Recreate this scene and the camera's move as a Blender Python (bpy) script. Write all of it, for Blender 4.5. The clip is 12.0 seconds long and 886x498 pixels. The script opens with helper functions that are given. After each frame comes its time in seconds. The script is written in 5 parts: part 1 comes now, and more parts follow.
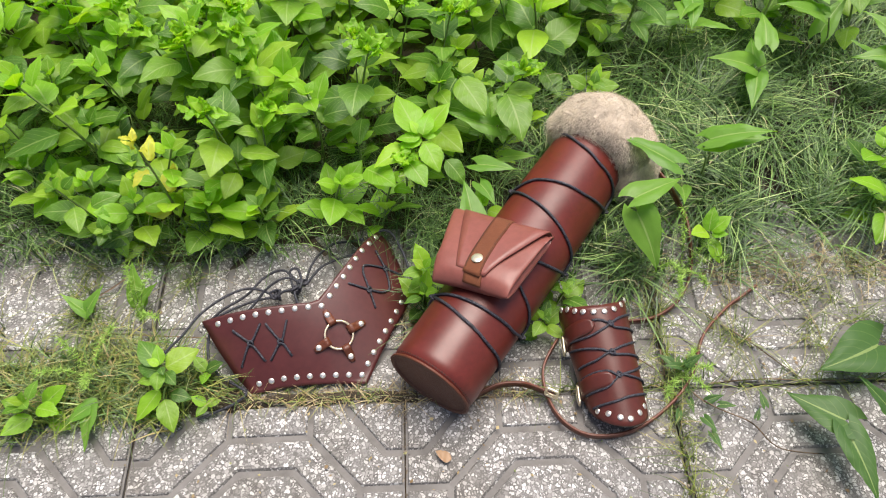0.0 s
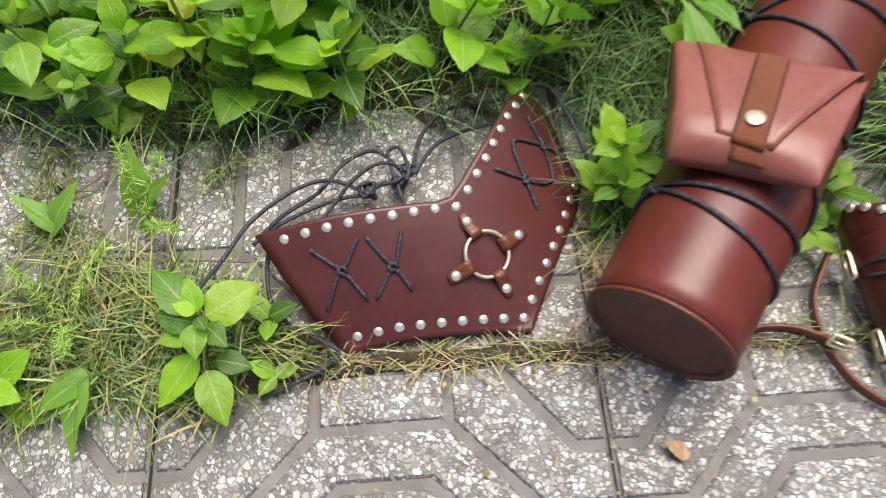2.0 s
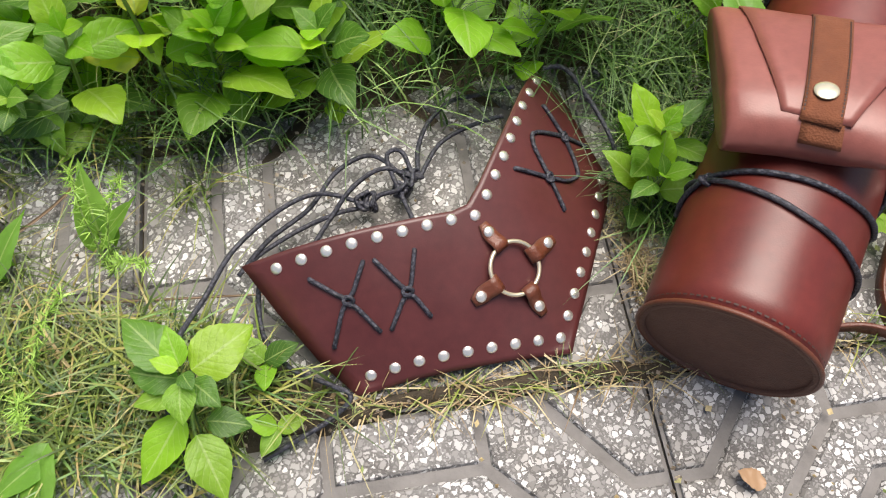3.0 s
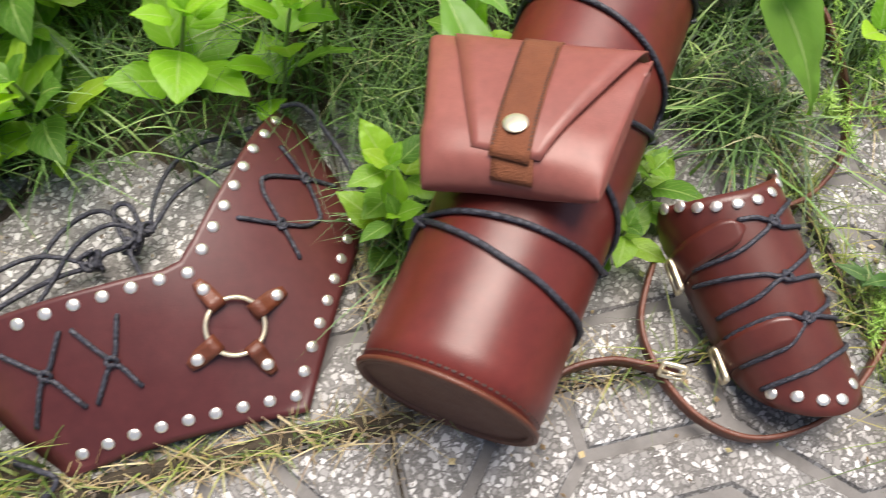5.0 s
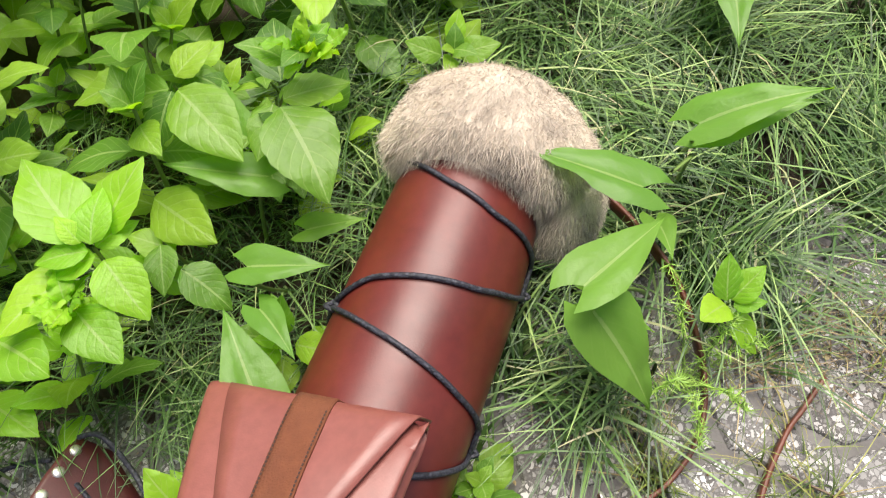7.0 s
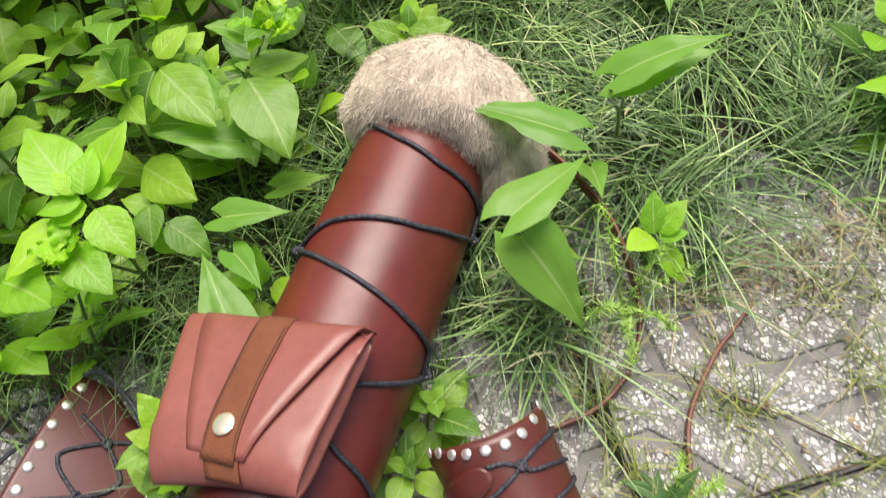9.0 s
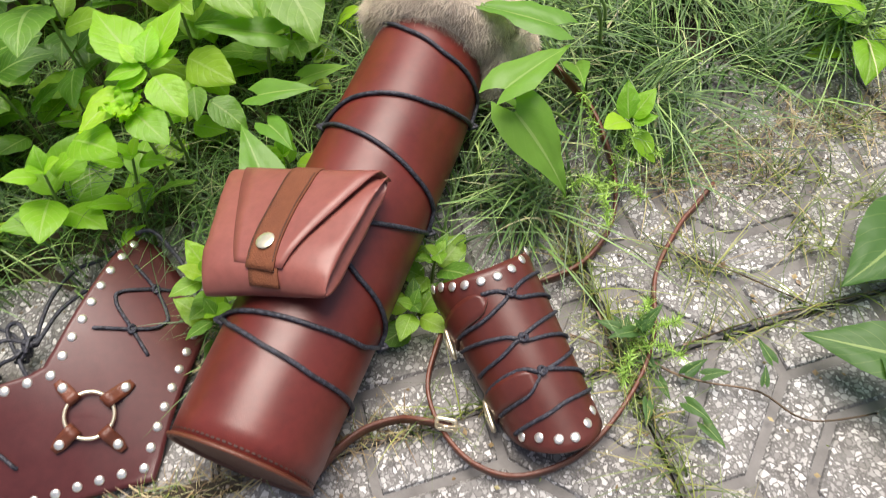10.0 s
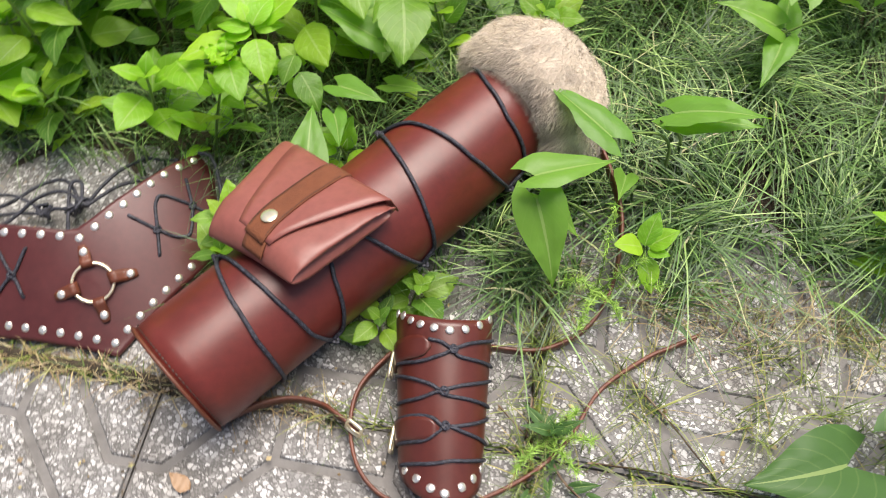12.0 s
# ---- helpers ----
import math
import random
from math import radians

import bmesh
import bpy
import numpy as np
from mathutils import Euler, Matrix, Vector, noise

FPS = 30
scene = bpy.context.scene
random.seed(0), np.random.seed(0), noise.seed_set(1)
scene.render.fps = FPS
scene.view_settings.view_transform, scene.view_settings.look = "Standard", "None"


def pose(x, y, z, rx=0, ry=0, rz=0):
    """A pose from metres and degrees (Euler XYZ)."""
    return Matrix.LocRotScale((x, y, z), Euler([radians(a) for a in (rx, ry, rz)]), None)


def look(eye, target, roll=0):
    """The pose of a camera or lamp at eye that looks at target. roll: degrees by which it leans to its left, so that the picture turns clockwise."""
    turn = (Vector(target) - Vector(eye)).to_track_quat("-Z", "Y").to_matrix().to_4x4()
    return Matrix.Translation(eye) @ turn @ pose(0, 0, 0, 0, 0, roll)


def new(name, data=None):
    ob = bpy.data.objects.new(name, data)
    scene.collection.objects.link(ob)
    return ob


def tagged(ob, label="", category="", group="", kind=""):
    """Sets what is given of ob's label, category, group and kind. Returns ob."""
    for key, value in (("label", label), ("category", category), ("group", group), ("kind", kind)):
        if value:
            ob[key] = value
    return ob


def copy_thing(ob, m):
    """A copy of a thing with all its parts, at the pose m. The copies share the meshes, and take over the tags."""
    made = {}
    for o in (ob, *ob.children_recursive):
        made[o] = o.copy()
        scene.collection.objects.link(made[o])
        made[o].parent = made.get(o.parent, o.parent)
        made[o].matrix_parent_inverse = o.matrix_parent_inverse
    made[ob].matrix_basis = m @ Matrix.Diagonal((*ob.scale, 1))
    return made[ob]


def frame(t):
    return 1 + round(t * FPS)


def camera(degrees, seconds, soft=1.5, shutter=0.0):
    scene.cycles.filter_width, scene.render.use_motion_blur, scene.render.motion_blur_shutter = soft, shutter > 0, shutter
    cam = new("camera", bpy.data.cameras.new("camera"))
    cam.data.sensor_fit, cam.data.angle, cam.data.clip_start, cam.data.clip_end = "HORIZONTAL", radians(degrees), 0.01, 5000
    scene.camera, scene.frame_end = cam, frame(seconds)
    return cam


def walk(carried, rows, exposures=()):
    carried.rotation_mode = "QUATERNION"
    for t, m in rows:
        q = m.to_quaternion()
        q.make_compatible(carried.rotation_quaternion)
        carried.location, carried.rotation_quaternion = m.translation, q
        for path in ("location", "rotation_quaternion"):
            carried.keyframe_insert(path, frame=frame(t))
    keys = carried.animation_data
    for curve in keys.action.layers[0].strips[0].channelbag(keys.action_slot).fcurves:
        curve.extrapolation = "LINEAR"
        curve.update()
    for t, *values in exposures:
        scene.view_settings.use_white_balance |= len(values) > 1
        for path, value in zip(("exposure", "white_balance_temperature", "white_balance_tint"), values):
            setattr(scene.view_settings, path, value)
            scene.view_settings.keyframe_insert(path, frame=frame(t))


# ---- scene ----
cam = camera(61.2, 12.0, soft=1.0, shutter=0.4)
METRES, EYE, TILT, LEAN, TURN = 1.24, 0.799, -56.9975, 0.947, -2.06
ROWS = [
    (0.0, 0.0, 0.0, 0.0, 0.0, 0.0, -0.0),
    (0.5, -0.0105, 0.0532, 0.0003, -0.58, -0.48, -1.08),
    (1.0, -0.0444, 0.1215, -0.0077, -1.11, -2.66, -2.26),
    (1.5, -0.095, 0.2019, -0.0215, -1.89, -5.05, -1.63),
    (2.0, -0.1423, 0.2773, -0.0239, -3.2, -7.17, 0.57),
    (2.5, -0.1657, 0.3335, -0.023, -4.81, -8.3, 2.69),
    (4.5, -0.0958, 0.346, -0.0094, -8.83, -7.51, 6.84),
    (5.0, -0.0454, 0.3499, -0.0132, -8.96, -7.7, 7.67),
    (5.5, 0.0014, 0.3673, 0.0102, -9.1, -7.78, 8.64),
    (6.0, 0.0352, 0.3795, 0.0534, -8.77, -6.95, 9.71),
    (6.5, 0.0631, 0.3817, 0.0874, -8.07, -5.33, 10.7),
    (8.5, 0.1064, 0.3416, 0.0758, -5.16, -1.72, 13.44),
    (9.0, 0.1093, 0.3214, 0.0502, -5.02, -1.89, 14.03),
    (9.5, 0.0998, 0.2901, 0.0136, -5.02, -2.01, 14.03),
    (10.0, 0.0842, 0.2551, -0.018, -5.09, -2.23, 13.28),
    (10.5, 0.081, 0.2314, -0.0267, -4.92, -2.1, 10.94),
    (11.0, 0.0901, 0.2232, -0.0147, -3.57, -1.34, 5.54),
    (11.5, 0.1177, 0.2264, 0.005, -0.33, -1.33, -2.96),
    (12.0, 0.1595, 0.2157, 0.0252, 4.81, -4.33, -11.43),
]
walk(cam, [(t, pose(0, 0, EYE, TILT, LEAN, TURN) @ pose(METRES * x, METRES * y, METRES * z, 90 + pitch, roll, yaw)) for t, x, y, z, yaw, pitch, roll in ROWS], exposures=((0.0, 0.66, 6850, 12), (2.5, 0.70, 6850, 12), (4.5, 0.84, 6850, 12), (8.5, 0.86, 6850, 12), (10.5, 0.77, 6850, 12), (12.0, 0.78, 6850, 12)))
# World, sun and exposure: bright open shade under a hazy sky.
world = bpy.data.worlds.new("world")
scene.world = world
world.use_nodes = True
sky = world.node_tree.nodes.new("ShaderNodeTexSky")
sky.sky_type = "NISHITA"
sky.sun_disc = False
sky.sun_elevation, sky.sun_rotation = radians(74), radians(26)
sky.air_density, sky.dust_density, sky.ozone_density = 1.0, 3.0, 1.0
background = world.node_tree.nodes["Background"]
background.inputs["Strength"].default_value = 0.075
world.node_tree.links.new(sky.outputs[0], background.inputs["Color"])
sun = new("sun", bpy.data.lights.new("sun", "SUN"))
sun.data.energy, sun.data.angle, sun.data.color = 3.6, radians(44), (1.0, 0.96, 0.91)
sun.matrix_world = look((0.25, 0.50, 2.0), (0, 0, 0))


# ---- materials ----
def shader(name, rough=0.5, metal=0.0):
    m = bpy.data.materials.new(name)
    m.use_nodes = True
    n, l = m.node_tree.nodes, m.node_tree.links
    b = n["Principled BSDF"]
    b.inputs["Roughness"].default_value, b.inputs["Metallic"].default_value = rough, metal
    return m, n, l, b


def ramp(n, l, source, stops):
    r = n.new("ShaderNodeValToRGB")
    while len(r.color_ramp.elements) < len(stops):
        r.color_ramp.elements.new(0.5)
    for e, (p, c) in zip(r.color_ramp.elements, stops):
        e.position, e.color = p, (*c, 1)
    l.new(source, r.inputs[0])
    return r.outputs[0]


def noise_tex(n, l, scale, detail=4.0, rough=0.55, coords="Object"):
    c, t = n.new("ShaderNodeTexCoord"), n.new("ShaderNodeTexNoise")
    t.inputs["Scale"].default_value, t.inputs["Detail"].default_value, t.inputs["Roughness"].default_value = scale, detail, rough
    l.new(c.outputs[coords], t.inputs["Vector"])
    return t.outputs["Fac"]


def cells(n, l, scale, feature="F1", output="Distance", coords="Object"):
    c, t = n.new("ShaderNodeTexCoord"), n.new("ShaderNodeTexVoronoi")
    t.feature = feature
    t.inputs["Scale"].default_value = scale
    l.new(c.outputs[coords], t.inputs["Vector"])
    return t.outputs[output]


def mix(n, l, fac, a, b, how="MIX"):
    x = n.new("ShaderNodeMix")
    x.data_type, x.blend_type = "RGBA", how
    for socket, v in ((x.inputs[0], fac), (x.inputs[6], a), (x.inputs[7], b)):
        if isinstance(v, (int, float)):
            socket.default_value = v
        elif isinstance(v, tuple):
            socket.default_value = (*v, 1)
        else:
            l.new(v, socket)
    return x.outputs[2]


def calc(n, l, how, a, b=0.0, c=0.0):
    x = n.new("ShaderNodeMath")
    x.operation = how
    for socket, v in zip(x.inputs, (a, b, c)):
        if isinstance(v, (int, float)):
            socket.default_value = v
        else:
            l.new(v, socket)
    return x.outputs[0]


def bump(n, l, b, height, strength, distance):
    x = n.new("ShaderNodeBump")
    x.inputs["Strength"].default_value, x.inputs["Distance"].default_value = strength, distance
    l.new(height, x.inputs["Height"])
    l.new(x.outputs[0], b.inputs["Normal"])


def leather(name, dark, light, rough, grain=0.25, sheen=0.5):
    m, n, l, b = shader(name, rough)
    b.inputs["Specular IOR Level"].default_value = sheen
    big, fine = noise_tex(n, l, 14, 5), noise_tex(n, l, 160, 3)
    col = ramp(n, l, big, ((0.3, dark), (0.72, light)))
    col = mix(n, l, 0.25, col, ramp(n, l, fine, ((0.3, tuple(v * 0.6 for v in dark)), (0.7, light))))
    l.new(col, b.inputs["Base Color"])
    l.new(calc(n, l, "MULTIPLY_ADD", noise_tex(n, l, 35, 5), 0.25, rough - 0.12), b.inputs["Roughness"])
    height = calc(n, l, "ADD", cells(n, l, 900), calc(n, l, "MULTIPLY", noise_tex(n, l, 70, 4), 1.2))
    bump(n, l, b, height, grain, 0.0006)
    return m


QUIVER = leather("oxblood_leather", (0.086, 0.0130, 0.0092), (0.155, 0.0245, 0.0180), 0.39, 0.05, 0.5)
PLATE = leather("plum_brown_leather", (0.061, 0.0145, 0.0142), (0.094, 0.0232, 0.0225), 0.38, 0.05, 0.45)
BRACER = leather("dark_brown_leather", (0.072, 0.0155, 0.0110), (0.112, 0.0255, 0.0175), 0.34, 0.05)
POUCH = leather("russet_leather", (0.190, 0.056, 0.044), (0.268, 0.088, 0.070), 0.40, 0.06)
SUEDE = leather("brown_suede", (0.12, 0.034, 0.013), (0.185, 0.058, 0.022), 0.85, 0.5)
STRAP = leather("strap_leather", (0.085, 0.022, 0.011), (0.15, 0.043, 0.02), 0.45, 0.3)
FLESH = leather("raw_leather_underside", (0.095, 0.039, 0.025), (0.150, 0.067, 0.044), 0.75, 0.6)


def metal(name, colour, rough, amount=1.0):
    m, n, l, b = shader(name, rough, amount)
    l.new(ramp(n, l, noise_tex(n, l, 120, 4), ((0.25, tuple(v * 0.75 for v in colour)), (0.6, colour))), b.inputs["Base Color"])
    bump(n, l, b, noise_tex(n, l, 300, 2), 0.15, 0.0005)
    return m


NICKEL = metal("pale_nickel", (1.0, 0.95, 0.86), 0.32, 0.85)
BRASS = metal("polished_brass", (0.95, 0.84, 0.60), 0.28, 0.8)


def cord_material():
    m, n, l, b = shader("waxed_cord", 0.6)
    uv, wave = n.new("ShaderNodeUVMap"), n.new("ShaderNodeTexVoronoi")
    wave.inputs["Scale"].default_value = 1.0
    l.new(uv.outputs[0], wave.inputs["Vector"])
    l.new(ramp(n, l, wave.outputs["Distance"], ((0.1, (0.060, 0.063, 0.085)), (0.75, (0.013, 0.013, 0.019)))), b.inputs["Base Color"])
    bump(n, l, b, calc(n, l, "SUBTRACT", 1.0, wave.outputs["Distance"]), 0.8, 0.0006)
    return m


CORD = cord_material()


def thread_material():
    m, n, l, b = shader("dark_thread", 0.7)
    l.new(ramp(n, l, noise_tex(n, l, 400), ((0.3, (0.02, 0.008, 0.005)), (0.7, (0.05, 0.02, 0.012)))), b.inputs["Base Color"])
    return m


THREAD = thread_material()


def fur_material():
    m, n, l, b = shader("rabbit_fur", 0.75)
    col = ramp(n, l, noise_tex(n, l, 30, 4, 0.65), ((0.36, (0.12, 0.09, 0.07)), (0.47, (0.50, 0.43, 0.345)), (0.72, (0.76, 0.67, 0.56))))
    hair = n.new("ShaderNodeNewGeometry").outputs["Random Per Island"]
    col = mix(n, l, 0.55, col, ramp(n, l, hair, ((0.0, (0.24, 0.185, 0.13)), (0.22, (0.58, 0.50, 0.40)), (1.0, (0.84, 0.75, 0.64)))))
    l.new(col, b.inputs["Base Color"])
    return m


FUR = fur_material()


def leaf_material(name, stops, gloss=0.42, veins=7.0, relief_of=0.30):
    """Leaf with a pale midrib and side veins, light passing through it."""
    m, n, l, b = shader(name, gloss)
    uv = n.new("ShaderNodeSeparateXYZ")
    l.new(n.new("ShaderNodeUVMap").outputs[0], uv.inputs[0])
    across = calc(n, l, "ABSOLUTE", calc(n, l, "SUBTRACT", uv.outputs[0], 0.5))
    rib = calc(n, l, "LESS_THAN", across, 0.028)
    slant = calc(n, l, "FRACT", calc(n, l, "MULTIPLY_ADD", across, -5.0, calc(n, l, "MULTIPLY", uv.outputs[1], veins)))
    side = calc(n, l, "LESS_THAN", calc(n, l, "ABSOLUTE", calc(n, l, "SUBTRACT", slant, 0.5)), 0.05)
    who = n.new("ShaderNodeObjectInfo").outputs["Random"]
    col = ramp(n, l, who, stops)
    col = mix(n, l, calc(n, l, "MULTIPLY", noise_tex(n, l, 7, 5, 0.65), 0.45), col, stops[0][1])
    pale = mix(n, l, 0.5, col, (0.46, 0.60, 0.24))
    col = mix(n, l, calc(n, l, "MULTIPLY", side, min(0.5, 1.7 * relief_of)), col, pale)
    col = mix(n, l, rib, col, pale)
    l.new(col, b.inputs["Base Color"])
    quilt = calc(n, l, "SUBTRACT", 1.0, calc(n, l, "POWER", calc(n, l, "MULTIPLY", calc(n, l, "ABSOLUTE", calc(n, l, "SUBTRACT", calc(n, l, "FRACT", calc(n, l, "ADD", slant, 0.5)), 0.5)), 2.0), 3.0))
    relief = calc(n, l, "ADD", calc(n, l, "MULTIPLY", quilt, relief_of), calc(n, l, "MULTIPLY", noise_tex(n, l, 9, 4, 0.6), 1.6))
    bump(n, l, b, relief, 0.40, 0.0012)
    through_leaf, blend = n.new("ShaderNodeBsdfTranslucent"), n.new("ShaderNodeMixShader")
    l.new(mix(n, l, 1.0, col, (1.55, 1.5, 0.35), "MULTIPLY"), through_leaf.inputs["Color"])
    blend.inputs[0].default_value = 0.48
    l.new(b.outputs[0], blend.inputs[1])
    l.new(through_leaf.outputs[0], blend.inputs[2])
    l.new(blend.outputs[0], n["Material Output"].inputs["Surface"])
    return m


LEAF = leaf_material("bush_leaf", ((0.0, (0.062, 0.150, 0.026)), (0.25, (0.130, 0.300, 0.034)), (0.6, (0.240, 0.460, 0.040)), (1.0, (0.38, 0.60, 0.048))))
# Young leaf tone, lightened further so that leaf tops look lit.
YOUNG = leaf_material("young_leaf", ((0.0, (0.19, 0.43, 0.026)), (0.6, (0.31, 0.59, 0.034)), (1.0, (0.42, 0.67, 0.044))))
YELLOWED = leaf_material("yellowed_leaf", ((0.0, (0.62, 0.64, 0.08)), (1.0, (0.76, 0.74, 0.14))))
BROAD = leaf_material("broad_leaf", ((0.0, (0.15, 0.34, 0.05)), (1.0, (0.24, 0.45, 0.065))), 0.42, 6.0, 0.04)
DEEP = leaf_material("deep_green_leaf", ((0.0, (0.05, 0.13, 0.035)), (1.0, (0.085, 0.19, 0.05))), 0.5, 6.0, 0.10)


def blade_material(name, stops):
    m, n, l, b = shader(name, 0.5)
    l.new(ramp(n, l, n.new("ShaderNodeNewGeometry").outputs["Random Per Island"], stops), b.inputs["Base Color"])
    return m


GRASS = blade_material("grass_blades", ((0.0, (0.020, 0.052, 0.012)), (0.45, (0.060, 0.135, 0.028)), (0.80, (0.15, 0.27, 0.065)), (0.95, (0.29, 0.41, 0.13)), (1.0, (0.42, 0.39, 0.22))))
WIRY = blade_material("yellow_green_grass", ((0.0, (0.035, 0.065, 0.012)), (0.45, (0.11, 0.165, 0.028)), (0.8, (0.23, 0.275, 0.05)), (1.0, (0.32, 0.24, 0.10))))
STRAW = blade_material("dry_grass", ((0.0, (0.16, 0.10, 0.05)), (0.5, (0.34, 0.26, 0.13)), (0.75, (0.46, 0.38, 0.2)), (1.0, (0.16, 0.24, 0.06))))
STEM = blade_material("green_stem", ((0.0, (0.10, 0.20, 0.04)), (1.0, (0.2, 0.28, 0.07))))
TWIG = blade_material("brown_twig", ((0.0, (0.13, 0.08, 0.05)), (1.0, (0.21, 0.14, 0.085))))


def soil_material():
    m, n, l, b = shader("dark_soil", 0.95)
    l.new(ramp(n, l, noise_tex(n, l, 18, 8, 0.7), ((0.3, (0.028, 0.022, 0.014)), (0.55, (0.06, 0.045, 0.028)), (0.75, (0.10, 0.075, 0.045)))), b.inputs["Base Color"])
    bump(n, l, b, noise_tex(n, l, 90, 8, 0.7), 0.8, 0.006)
    return m


SOIL = soil_material()


def terrazzo():
    """Stone chips set in grey cement, dirty in places."""
    m, n, l, b = shader("terrazzo_chips", 0.75)
    coord, warp, bent = n.new("ShaderNodeTexCoord"), n.new("ShaderNodeTexNoise"), n.new("ShaderNodeMix")
    warp.inputs["Scale"].default_value, warp.inputs["Detail"].default_value = 260, 2
    l.new(coord.outputs["Object"], warp.inputs["Vector"])
    bent.data_type = "RGBA"
    bent.blend_type = "LINEAR_LIGHT"
    bent.inputs[0].default_value = 0.0022
    l.new(coord.outputs["Object"], bent.inputs[6])
    l.new(warp.outputs["Color"], bent.inputs[7])
    chip = []
    for feature in ("DISTANCE_TO_EDGE", "F1"):
        v = n.new("ShaderNodeTexVoronoi")
        v.feature = feature
        v.inputs["Scale"].default_value = 245
        l.new(bent.outputs[2], v.inputs["Vector"])
        chip.append(v)
    edge, tone = chip[0].outputs["Distance"], chip[1].outputs["Color"]
    grey = n.new("ShaderNodeSeparateColor")
    l.new(tone, grey.inputs[0])
    chips = ramp(n, l, grey.outputs[0], ((0.0, (0.20, 0.194, 0.188)), (0.3, (0.33, 0.325, 0.318)), (0.6, (0.46, 0.456, 0.450)), (1.0, (0.68, 0.676, 0.672))))
    cement = ramp(n, l, noise_tex(n, l, 55, 5), ((0.3, (0.105, 0.100, 0.096)), (0.7, (0.185, 0.180, 0.175))))
    is_chip = calc(n, l, "GREATER_THAN", calc(n, l, "ADD", edge, calc(n, l, "MULTIPLY", grey.outputs[1], -0.24)), 0.030)
    small = calc(n, l, "GREATER_THAN", cells(n, l, 430, "DISTANCE_TO_EDGE"), 0.16)
    cement = mix(n, l, calc(n, l, "MULTIPLY", small, 0.6), cement, (0.27, 0.265, 0.26))
    col = mix(n, l, is_chip, cement, chips)
    dirt = ramp(n, l, noise_tex(n, l, 9, 6, 0.65), ((0.42, (1.0, 1.0, 1.0)), (0.75, (0.52, 0.47, 0.40))))
    col = mix(n, l, 0.8, col, dirt, "MULTIPLY")
    l.new(col, b.inputs["Base Color"])
    bump(n, l, b, calc(n, l, "MINIMUM", edge, 0.12), 0.5, 0.004)
    return m


def cement():
    m, n, l, b = shader("grey_cement", 0.85)
    col = ramp(n, l, noise_tex(n, l, 30, 7, 0.65), ((0.3, (0.115, 0.108, 0.102)), (0.7, (0.205, 0.196, 0.188))))
    l.new(col, b.inputs["Base Color"])
    bump(n, l, b, noise_tex(n, l, 200, 5), 0.5, 0.002)
    return m


TERRAZZO, CEMENT = terrazzo(), cement()


# ---- mesh helpers ----
def mesh(name, verts, faces, mats, uvs=None, slots=None, smooth=True):
    d = bpy.data.meshes.new(name)
    d.from_pydata([tuple(map(float, v)) for v in verts], [], [tuple(map(int, f)) for f in faces])
    for m in mats if isinstance(mats, (list, tuple)) else [mats]:
        d.materials.append(m)
    if uvs is not None:
        layer = d.uv_layers.new(name="UVMap")
        loops = np.zeros(len(d.loops), dtype=np.int32)
        d.loops.foreach_get("vertex_index", loops)
        layer.data.foreach_set("uv", np.asarray(uvs, dtype=np.float32)[loops].ravel())
    if slots is not None:
        d.polygons.foreach_set("material_index", np.asarray(slots, dtype=np.int32))
    d.polygons.foreach_set("use_smooth", np.full(len(d.polygons), smooth))
    d.update()
    return d


def part(name, data, parent, label="", at=None):
    ob = new(name, data)
    ob.parent = parent
    if at is not None:
        ob.matrix_basis = at
    return tagged(ob, label)


def thing(name, label, category, at=None, group="", kind=""):
    ob = new(name)
    ob.empty_display_size = 0.02
    if at is not None:
        ob.matrix_basis = at
    return tagged(ob, label, category, group, kind)


def smooth_line(points, per=8, closed=False):
    """A Catmull-Rom curve through the points."""
    p = [Vector(v) for v in points]
    n = len(p)
    out = []
    for i in range(n if closed else n - 1):
        a, b, c, d = (p[(i + k) % n] if closed else p[min(max(i + k, 0), n - 1)] for k in (-1, 0, 1, 2))
        for j in range(per):
            t = j / per
            out.append(0.5 * (2 * b + (c - a) * t + (2 * a - 5 * b + 4 * c - d) * t * t + (3 * b - a - 3 * c + d) * t ** 3))
    if not closed:
        out.append(p[-1])
    return out


def sweep(name, line, section, mat, up=None, closed=False, twist=1.0):
    """A section (list of x, y) swept along a line; up fixes the section's y where it is given."""
    n, k = len(line), len(section)
    verts, uvs, faces = [], [], []
    ref, run = Vector((0, 0, 1)), 0.0
    for i, p in enumerate(line):
        q = line[(i + 1) % n] if closed or i < n - 1 else p
        o = line[i - 1] if closed or i > 0 else p
        d = (q - o).normalized()
        if up is None:
            side = d.cross(ref)
            side = side.normalized() if side.length > 1e-4 else Vector((1, 0, 0))
            y = side.cross(d)
            ref = y
        else:
            side = d.cross(up[i] if isinstance(up, list) else up).normalized()
            y = side.cross(d)
        run += (p - o).length if i else 0
        for j, (sx, sy) in enumerate(section):
            verts.append(p + side * sx + y * sy)
            uvs.append((j * 5 / k * twist + run * 420, run * 420 - j * 5 / k))
    rows = n if closed else n - 1
    for i in range(rows):
        for j in range(k):
            faces.append((i * k + j, i * k + (j + 1) % k, (i + 1) % n * k + (j + 1) % k, (i + 1) % n * k + j))
    if not closed:
        faces += [tuple(range(k))[::-1], tuple((n - 1) * k + j for j in range(k))]
    return mesh(name, verts, faces, mat, uvs)


def round_section(r, k=8):
    return [(r * math.cos(6.2832 * j / k), r * math.sin(6.2832 * j / k)) for j in range(k)]


